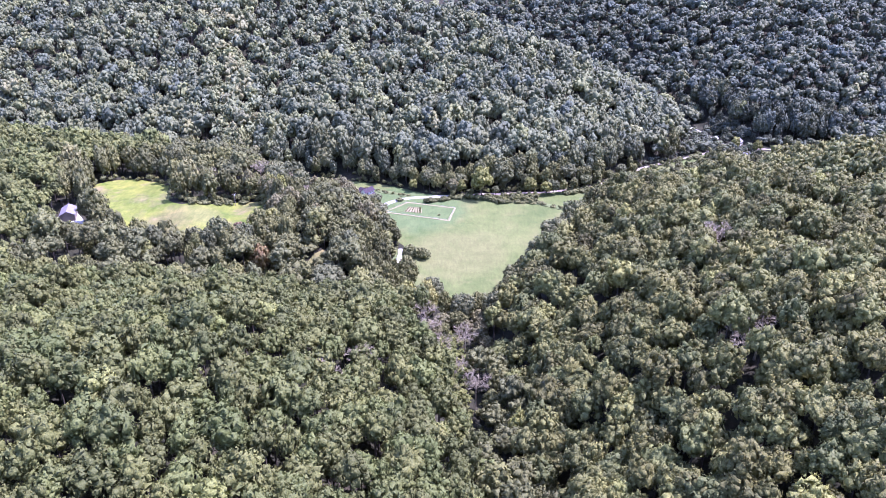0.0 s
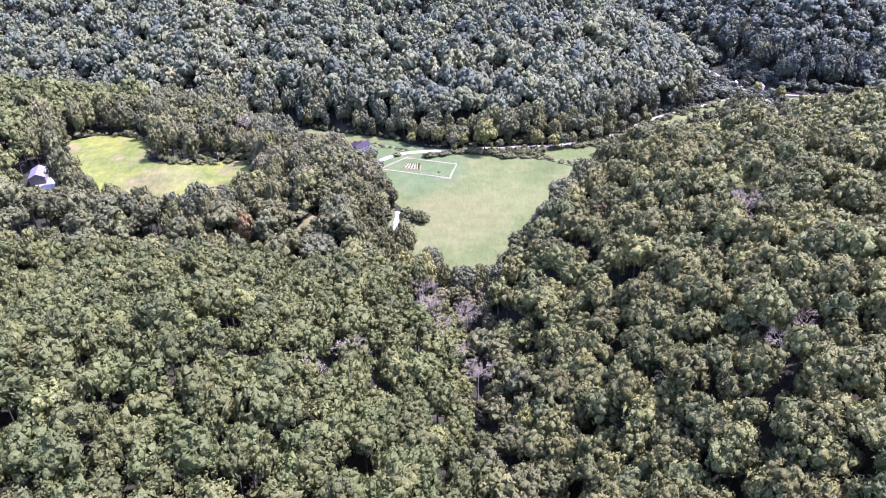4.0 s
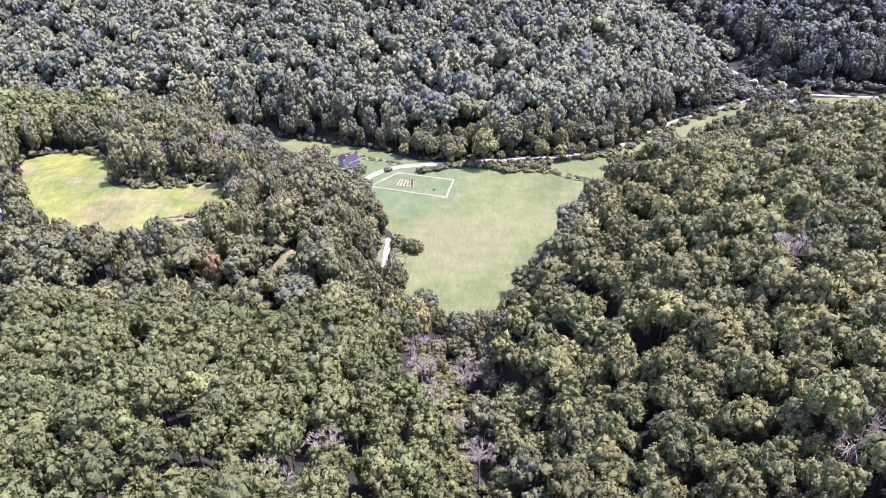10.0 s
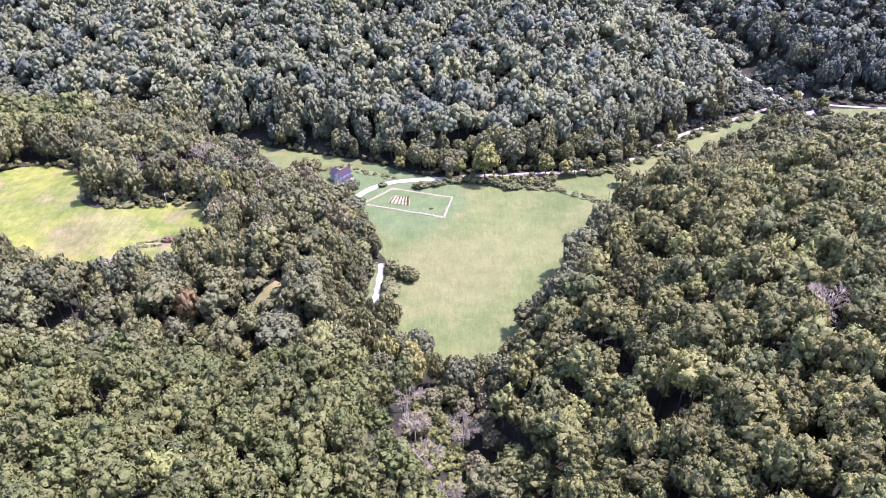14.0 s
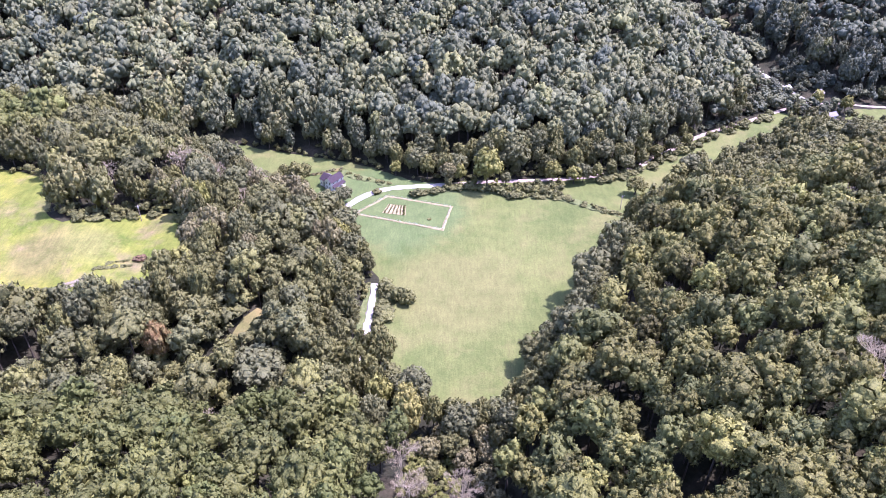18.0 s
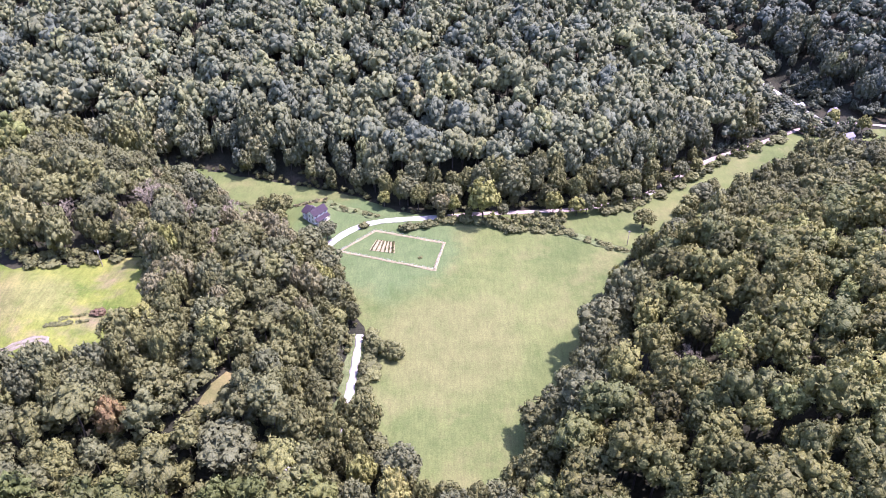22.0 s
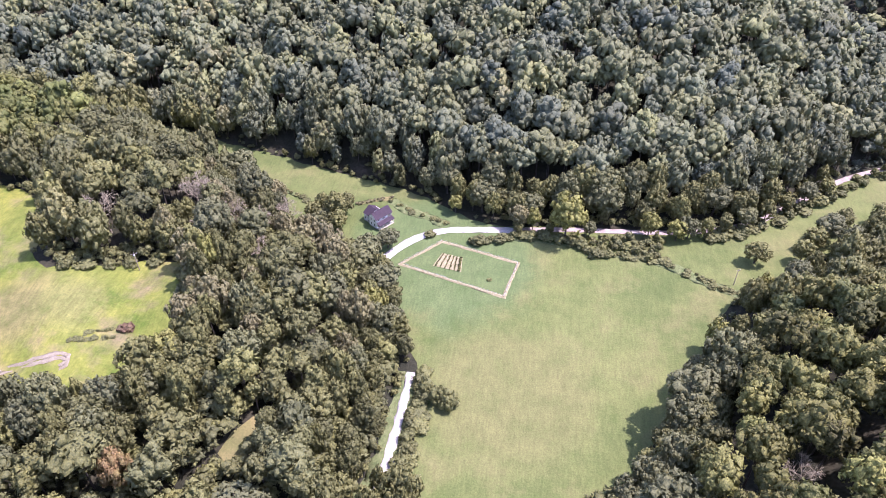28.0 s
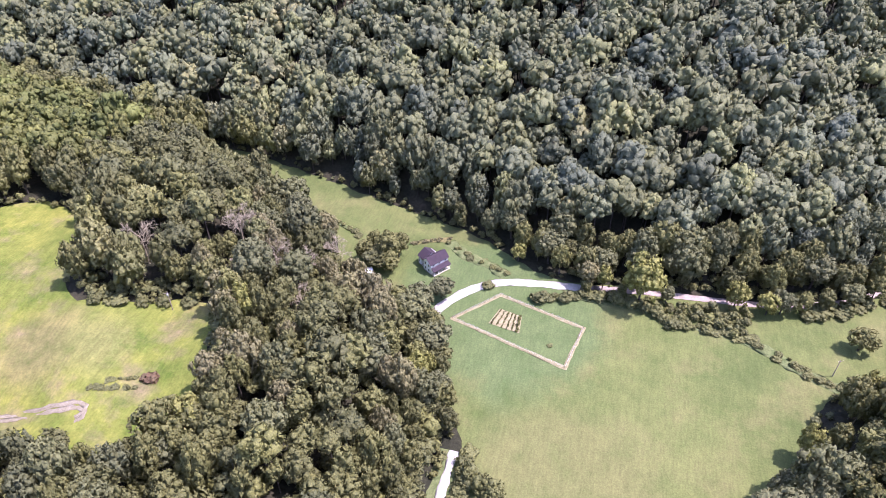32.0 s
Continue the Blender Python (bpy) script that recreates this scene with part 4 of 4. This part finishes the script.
far_bank = far_bank[(line_distance([(204, 452), (212, 474), (216, 484)], far_bank) > 11) & (np.hypot(far_bank[:, 0] - 241, far_bank[:, 1] - 435) > 10)]
mid_brush = scatter(-80, 30, 60, 172, 5.0)
mid_brush = mid_brush[(line_distance([(15, 60), (7, 110), (4, 150), (-20, 160), (-80, 162)], mid_brush) < 7) & (line_distance(RAVINE, mid_brush) > 2.5) & (depth_in(HAY, mid_brush) < -2)]
verge = np.concatenate([smooth_line([(20, 331), (66, 334.5), (104, 348), (130, 368), (165, 394), (198, 416)], 2.0), smooth_line([(40, 333), (104, 350), (165, 396)], 2.5)])
verge = verge + rng.normal(0, 1.2, verge.shape)
hedge = scatter(0, 68, 306, 331, 2.3)
hedge = hedge[inside([(0, 317), (4, 321), (26, 324), (48, 325.5), (63, 327), (61, 311), (48, 311.5), (36, 313.5), (22, 317)], hedge) & (line_distance(DRIVE, hedge) > 5.2)]
thick = scatter(-172, -98, 240, 282, 2.6)
thick = thick[(depth_in(PASTURE, thick) < -2.2) & (depth_in(PASTURE, thick) > -10)]
brush = np.concatenate([brush, deeper, hedge, thick, far_bank, under, ring, more, mid_brush, verge[line_distance(DRIVE, verge) > 3.2]])
spots, count = brush, len(brush)
zed, radius = height(brush) - 0.3, rng.uniform(0.9, 2.1, count)
shade = (brush[:, 0] < -34) & (brush[:, 0] > -112) & (brush[:, 1] > 166) & (depth_in(HAY, brush) < -4) & (depth_in(PASTURE, brush) < -4)
radius = np.where(shade, radius * 1.75, np.where(brush[:, 0] > 190, radius * 1.3, radius))
tall = radius * rng.uniform(1.3, 2.4, count) * np.where(shade, 1.2, 1.0)
tone = rng.uniform(0.2, 0.65, count)
stretch_x = stretch_y = np.ones(count)
tone = np.where(brush[:, 0] > 150, tone * 0.5, tone)
wood("brush", brush[:, 0] <= 150, BRUSH, "tangled green brush filling the edges of the woods", M_LEAF_DULL)
# Far brush takes the haze tint too, at half the leaf tone.
wood("brush", brush[:, 0] > 150, BRUSH, "dark green brush along the far lane and creek", M_LEAF_HAZE)
gully = scatter(-14, 14, 60, 152, 2.6)
gully = gully[inside(GULLY, gully)]
spots, count = gully, len(gully)
zed, radius = height(gully) - 0.2, rng.uniform(0.9, 1.9, count)
tall = radius * rng.uniform(1.4, 2.8, count)
tone = rng.uniform(0.5, 0.85, count)
stretch_x = stretch_y = np.ones(count)
wood("brush", np.ones(count, bool), BRUSH, "light green vines and brush filling the gully between the hills", M_LEAF_FRESH)

weeds = along([(-66, 331.6), (-59, 334.6), (-52, 338)], 0.8, 0.7)
spots, count = weeds, len(weeds)
zed, radius = height(weeds) - 0.1, rng.uniform(0.5, 0.9, count)
tall, tone = radius * 1.4, np.full(count, 0.9)
stretch_x = stretch_y = np.ones(count)
wood("tall_weeds", np.ones(count, bool), BRUSH, "tall tan weeds gone to seed behind the farmhouse", M_TAN)

# ---------------------------------------------------------------- built things
def slab(lo, hi, bevel=0.0):
    """The vertices and faces of a box between two corners, its upright edges cut off by bevel."""
    (a, b, c), (d, e, g) = lo, hi
    k = bevel
    if not k:
        v = [(a, b, c), (d, b, c), (d, e, c), (a, e, c), (a, b, g), (d, b, g), (d, e, g), (a, e, g)]
        return np.array(v), [(3, 2, 1, 0), (4, 5, 6, 7), (0, 1, 5, 4), (1, 2, 6, 5), (2, 3, 7, 6), (3, 0, 4, 7)]
    ring = [(a + k, b), (d - k, b), (d, b + k), (d, e - k), (d - k, e), (a + k, e), (a, e - k), (a, b + k)]
    v = [(x, y, c) for x, y in ring] + [(x, y, g) for x, y in ring]
    f = [tuple(range(7, -1, -1)), tuple(range(8, 16))] + [(i, (i + 1) % 8, 8 + (i + 1) % 8, 8 + i) for i in range(8)]
    return np.array(v), f


def prism(profile, lo, hi, axis):
    """A flat profile of (across, up) drawn out along axis 0 or 1."""
    n = len(profile)
    v = [((lo, p, z) if axis == 0 else (p, lo, z)) for p, z in profile] + [((hi, p, z) if axis == 0 else (p, hi, z)) for p, z in profile]
    f = [tuple(range(n)), tuple(range(2 * n - 1, n - 1, -1))] + [(i, n + i, n + (i + 1) % n, (i + 1) % n) for i in range(n)]
    return np.array(v), f


def joined(*pieces):
    vs, fs, base = [], [], 0
    for v, f in pieces:
        vs.append(np.asarray(v))
        fs += [tuple(i + base for i in q) for q in f]
        base += len(v)
    return np.concatenate(vs), fs


def plain(name, colour, rough=0.6, metal=0.0, fine=3.0, amount=0.15):
    m, n, links, b = material(name, rough, metal, 0.4)
    t = noise_node(n, links, fine, 4)
    g = ramp(n, [(0.3, tuple(c * (1 - amount) for c in colour)), (0.7, tuple(min(1, c * (1 + amount)) for c in colour))])
    links.new(t.outputs[0], g.inputs[0])
    links.new(g.outputs[0], b.inputs["Base Color"])
    bumped(n, links, b, t.outputs[0], 0.2, 0.02)
    return m


M_WHITE = plain("white_siding", (0.78, 0.77, 0.76), 0.6, 0, 1.5, 0.08)
M_ROOF = plain("dark_metal_roof", (0.032, 0.020, 0.030), 0.85, 0.0, 0.8, 0.2)
M_GREYROOF = plain("grey_metal_roof", (0.16, 0.15, 0.18), 0.7, 0.0, 0.8, 0.2)
M_PALEROOF = plain("pale_metal_roof", (0.66, 0.66, 0.68), 0.45, 0.2, 0.8, 0.12)
M_GLASS = plain("window_glass", (0.03, 0.035, 0.04), 0.08, 0, 1.0, 0.2)
M_POST = plain("grey_timber", (0.19, 0.16, 0.13), 0.8, 0, 4.0, 0.25)
M_PALEWOOD = plain("pale_timber", (0.45, 0.40, 0.31), 0.8, 0, 4.0, 0.2)
M_STONE = plain("stone", (0.33, 0.31, 0.29), 0.85, 0, 2.0, 0.25)
M_STEEL = plain("galvanised_steel", (0.45, 0.46, 0.47), 0.4, 0.8, 2.0, 0.1)


def gable_roof(lo, hi, c0, c1, eave, top, axis, over=0.4, thick=0.14):
    """A ridged roof along axis from lo to hi, over walls c0 to c1."""
    mid, run = (c0 + c1) / 2, (c1 - c0) / 2
    drop = (top - eave) / run * over
    prof = [(c0 - over, eave - drop), (mid, top), (c1 + over, eave - drop), (c1 + over, eave - drop + thick), (mid, top + thick), (c0 - over, eave - drop + thick)]
    return prism(prof, lo - over, hi + over, axis)


def window(parent, x, y, z, w, h, face):
    """A window in a wall: face is 'u' or 'v', the axis that it looks along, and the sign."""
    axis, sign = face
    if axis == "u":
        pane = slab((min(x, x + sign * 0.03), y - w / 2, z), (max(x, x + sign * 0.03), y + w / 2, z + h))
        bars = [slab((min(x, x + sign * 0.06), y - w / 2 - 0.1, zz), (max(x, x + sign * 0.06), y + w / 2 + 0.1, zz + 0.1)) for zz in (z - 0.1, z + h)]
        bars += [slab((min(x, x + sign * 0.06), yy, z), (max(x, x + sign * 0.06), yy + 0.1, z + h)) for yy in (y - w / 2 - 0.1, y + w / 2)]
    else:
        pane = slab((x - w / 2, min(y, y + sign * 0.03), z), (x + w / 2, max(y, y + sign * 0.03), z + h))
        bars = [slab((x - w / 2 - 0.1, min(y, y + sign * 0.06), zz), (x + w / 2 + 0.1, max(y, y + sign * 0.06), zz + 0.1)) for zz in (z - 0.1, z + h)]
        bars += [slab((xx, min(y, y + sign * 0.06), z), (xx + 0.1, max(y, y + sign * 0.06), z + h)) for xx in (x - w / 2 - 0.1, x + w / 2)]
    ob = part("window", *pane, M_GLASS, parent, "dark window glass", False)
    part("window_frame", *joined(*bars), M_WHITE, ob, "", False)


def farmhouse():
    root = tagged(new("farmhouse"), "white two-storey farmhouse with dark metal roof and porch on a lawn", "house")
    root.matrix_basis = Matrix.Translation((-52.6, 314.0, 0.12)) @ Matrix.Rotation(math.atan2(0.79, 0.61), 4, "Z") @ Matrix.Scale(0.94, 4)
    # u runs along the porch, v from the porch to the back
    part("foundation", *joined(slab((0, 1.9, 0), (8.8, 6.9, 0.45)), slab((0.6, 6.93, 0), (7.2, 11.2, 0.42))), M_STONE, root, "grey stone foundation", False)
    gable = lambda lo, hi, top: [(lo, 0.45), (hi, 0.45), (hi, 5.3), ((lo + hi) / 2, top), (lo, 5.3)]
    part("main_wall", *prism(gable(1.95, 6.85, 7.25), 0.05, 8.75, 0), M_WHITE, root, "white painted clapboard wall", False)
    part("wing_wall", *joined(prism([(2.7, 0.43), (7.15, 0.43), (7.15, 4.6), (3.9, 6.2), (2.7, 4.9)], 6.87, 11.15, 1), slab((0.65, 9.3, 0.43), (2.68, 11.1, 4.3))), M_WHITE, root, "white painted clapboard wall of the rear wing", False)
    part("main_roof", *gable_roof(0, 8.8, 1.9, 6.9, 5.3, 7.3, 0), M_ROOF, root, "dark purple-grey metal roof", False)
    part("wing_roof", *gable_roof(7.0, 11.0, 0.6, 7.2, 4.4, 6.5, 1), M_ROOF, root, "dark purple-grey metal roof of the wing", False)
    part("porch_floor", *slab((0.2, 0, 0.1), (8.6, 1.88, 0.4)), M_PALEWOOD, root, "", False)
    part("porch_roof", *prism([(-0.25, 2.55), (1.88, 3.35), (1.88, 3.5), (-0.25, 2.7)], 0.0, 8.8, 0), M_ROOF, root, "low dark metal porch roof", False)
    for u in (0.4, 2.4, 4.4, 6.4, 8.3):
        part("porch_post", *slab((u, 0.08, 0.4), (u + 0.16, 0.24, 2.62), 0.03), M_WHITE, root, "", False)
    part("side_porch_floor", *slab((0.65, 6.95, 0.15), (2.66, 9.27, 0.4)), M_PALEWOOD, root, "", False)
    part("side_porch_post", *slab((0.72, 7.05, 0.4), (0.88, 7.21, 4.1), 0.03), M_WHITE, root, "", False)
    for u in (1.4, 4.4, 7.4):
        window(root, u, 1.95, 3.75, 0.75, 1.1, ("v", -1))
    for u in (1.4, 7.2):
        window(root, u, 1.95, 1.0, 0.85, 1.4, ("v", -1))
    for v in (3.3, 5.5):
        window(root, 0.05, v, 3.4, 0.75, 1.3, ("u", -1))
        window(root, 0.05, v, 1.0, 0.75, 1.3, ("u", -1))
    window(root, 0.65, 10.2, 1.3, 0.7, 1.1, ("u", -1))
    door = part("door", *slab((3.95, 1.9, 0.45), (4.85, 1.945, 2.5)), M_PALEWOOD, root, "pale wooden front door", False)
    part("door_handle", *slab((4.7, 1.85, 1.4), (4.76, 1.9, 1.5)), M_STEEL, door, "", False)


farmhouse()


def outbuilding(name, label, x, y, turn, long, wide, eave, top, roof, wall):
    root = tagged(new(name), label, "shed")
    root.matrix_basis = Matrix.Translation((x, y, at(x, y) + 0.1)) @ Matrix.Rotation(turn, 4, "Z")
    part("wall", *prism([(-wide / 2, -0.3), (wide / 2, -0.3), (wide / 2, eave), (0, top), (-wide / 2, eave)], -long / 2, long / 2, 0), wall, root, "", False)
    part("roof", *gable_roof(-long / 2, long / 2, -wide / 2, wide / 2, eave + 0.02, top + 0.02, 0, 0.35), roof, root, "", False)
    part("door", *slab((-0.6, -wide / 2 - 0.05, 0), (0.6, -wide / 2 - 0.01, 2.0)), M_POST, root, "", False)
    window(root, long / 2 - 1.0, -wide / 2, 1.0, 0.6, 0.8, ("v", -1))


outbuilding("garden_shed", "small white shed with a pale roof half hidden under trees", -78, 309.2, 0.5, 4.2, 3.0, 2.2, 3.1, M_PALEROOF, M_WHITE)
outbuilding("barn", "low barn with a grey metal roof among trees by the pasture", -210, 234, 1.9, 12.0, 7.5, 3.6, 5.6, M_GREYROOF, M_POST)
outbuilding("cottage", "small white cottage with a pale roof beside the far lane", 224, 445, 0.6, 5.0, 3.6, 2.6, 3.8, M_PALEROOF, M_WHITE)
outbuilding("cottage", "low house with faded grey roof at the meadow's end", 234, 404, 0.4, 7.5, 4.6, 2.6, 4.0, M_GREYROOF, M_WHITE)
outbuilding("cottage", "house with a pale lavender-grey metal roof below the far woods", 241, 436, 0.9, 7.0, 5.0, 2.6, 4.2, M_GREYROOF, M_WHITE)
drape("gravel_yard", [(-216, 240), (-210, 243), (-205, 237), (-199, 225), (-196, 215), (-204, 214), (-206, 224), (-214, 232)], 3.0, 0.45, M_GRAVEL, "bright gravel yard beside the barn", "yard", ragged=0.5)

# ---------------------------------------------------------------- the garden
CORNERS = [(1.1, 281.3), (5.3, 301.2), (-26.0, 310.8), (-40.5, 294.6)]
for a, b in zip(CORNERS, CORNERS[1:] + CORNERS[:1]):
    w = np.subtract(b, a) / np.linalg.norm(np.subtract(b, a))
    strip("straw_border", [tuple(np.array(a) - w * 0.6), tuple(np.add(a, b) / 2), tuple(np.array(b) + w * 0.6)], 1.25, 0.22, M_STRAW, "pale straw-mulched strip under the garden fence", "border", 0.12, 0.04)


def garden_fence():
    root = tagged(new("garden_fence"), "low fence of thin timber posts and wires round the vegetable garden", "fence")
    for a, b in zip(CORNERS, CORNERS[1:] + CORNERS[:1]):
        a, b = np.array(a), np.array(b)
        long = np.linalg.norm(b - a)
        turn = math.atan2(*(b - a)[::-1])
        for k in range(int(long / 2.5)):
            q = a + (b - a) * k * 2.5 / long
            ob = part("post", *slab((-0.05, -0.05, 0), (0.05, 0.05, 1.25), 0.015), M_POST, root, "", False)
            ob.location = (*q, 0.15)
        for z in (0.55, 0.95, 1.3):
            ob = part("wire", *slab((0, -0.012, -0.012), (long, 0.012, 0.012)), M_STEEL, root, "", False)
            ob.location, ob.rotation_euler = (*a, z), (0, 0, turn)


garden_fence()
BED = [(-27.6, 295.4), (-25, 303.6), (-16.6, 301.6), (-16.2, 293.2)]
drape("garden_bed", [BED[0], tuple(np.add(BED[0], BED[1]) / 2), BED[1], tuple(np.add(BED[1], BED[2]) / 2), BED[2], tuple(np.add(BED[2], BED[3]) / 2), BED[3], tuple(np.add(BED[3], BED[0]) / 2)],
      1.5, 0.24, M_STRAW, "straw-mulched vegetable bed in the lawn", "garden bed")
M_CROP = leaf_material("leaves_of_crops", (0.05, 0.4))
crop = tagged(new("crop_plant", mesh_of("crop_plant", SHRUB[0][0] * 0.6 + (0, 0, 0.3), SHRUB[0][1], [M_CROP])), "bushy dark green vegetable plant in a straw-mulched row", "plant", "vegetable plants in rows")
first = True
for r in range(6):
    for k in range(14):
        u, w = (r + 0.5) / 6, (k + 0.5) / 14
        a, b = np.array(BED[0]) * (1 - u) + np.array(BED[3]) * u, np.array(BED[1]) * (1 - u) + np.array(BED[2]) * u
        q = a * (1 - w) + b * w + rng.normal(0, 0.12, 2)
        s = rng.uniform(0.6, 1.2) * (1.4 if r == 5 else 0.84)
        m = Matrix.Translation((*q, 0.22)) @ Matrix.Rotation(rng.uniform(0, 6), 4, "Z") @ Matrix.Scale(s, 4)
        if first:
            crop.matrix_basis, first = m, False
        else:
            copy_thing(crop, m)


# ---------------------------------------------------------------- poles and ditches
def utility_pole(x, y, tall, label, lift=0.1):
    root = tagged(new("utility_pole"), label, "utility pole", "utility poles")
    root.matrix_basis = Matrix.Translation((x, y, at(x, y) + lift)) @ Matrix.Rotation(0.5, 4, "Z")
    ang = [2 * math.pi * k / 8 for k in range(8)]
    v = [(0.17 * math.cos(a), 0.17 * math.sin(a), -0.5) for a in ang] + [(0.10 * math.cos(a), 0.10 * math.sin(a), tall) for a in ang]
    part("pole", v, [(k, (k + 1) % 8, 8 + (k + 1) % 8, 8 + k) for k in range(8)] + [tuple(range(8, 16))], M_POST, root)
    part("crossarm", *slab((-1.0, -0.16, tall - 0.7), (1.0, -0.06, tall - 0.55)), M_POST, root, "", False)
    for u in (-0.9, 0.0, 0.9):
        part("insulator", *slab((u - 0.05, -0.15, tall - 0.55), (u + 0.05, -0.07, tall - 0.33), 0.02), M_PALEROOF, root, "", False)
    return root


utility_pole(86.9, 299.8, 8.0, "weathered timber utility pole standing in weeds at the meadow's edge")
pole = utility_pole(-124, 256.5, 8.0, "timber utility pole with a grey transformer at the pasture's edge", 0.3)
ang = [2 * math.pi * k / 10 for k in range(10)]
part("transformer", [(0.28 * math.cos(a), -0.42 + 0.28 * math.sin(a), z) for z in (6.4, 7.3) for a in ang],
     [(k, (k + 1) % 10, 10 + (k + 1) % 10, 10 + k) for k in range(10)] + [tuple(range(9, -1, -1)), tuple(range(10, 20))], M_STEEL, pole, "grey steel transformer can")
strip("ditch", [(-152, 369), (-149, 366), (-130, 353), (-116, 345), (-100, 337), (-88, 331)], 1.6, 0.2, M_WEED, "narrow weedy ditch across the meadow", "ditch", 0.3)
strip("weed_strip", [(58, 310), (66, 306.5), (76, 300), (86, 295.5), (92, 294)], 4.0, 0.2, M_WEED, "strip of rank weeds between two meadows", "weeds", 0.5)
strip("weed_strip", [(-66, 331.6), (-59, 334.6), (-52, 338)], 1.8, 0.2, M_SEDGE, "strip of tall dry weeds behind the farmhouse", "weeds", 0.5)
strip("weed_strip", [(-52, 335.5), (-42, 329), (-34, 326.4), (-26, 322)], 4.2, 0.2, M_WEED, "rank weedy bank between the lawn and the woods", "weeds", 0.6)
for row in ([(-129, 221), (-123, 223), (-118, 225)], [(-126, 225.4), (-122, 227), (-119, 228.4)]):
    for q in along(row, 1.3, 0.25):
        shrub(*q, rng.uniform(0.35, 0.7), rng.uniform(0.3, 0.6), "low dark weed in a row on the pasture")
strip("weed_strip", [(-14, 312), (3, 316.5), (26, 316), (40, 312), (58, 310)], 2.6, 0.2, M_WEED, "strip of rank weeds along the drive", "weeds", 0.4)
for q in along([(-148, 365.5), (-130, 353), (-116, 345), (-100, 337), (-89, 331.5)], 3.0, 0.4):
    shrub(*q, rng.uniform(0.5, 1.0), rng.uniform(0.5, 1.0), "low tuft of weeds along the ditch")
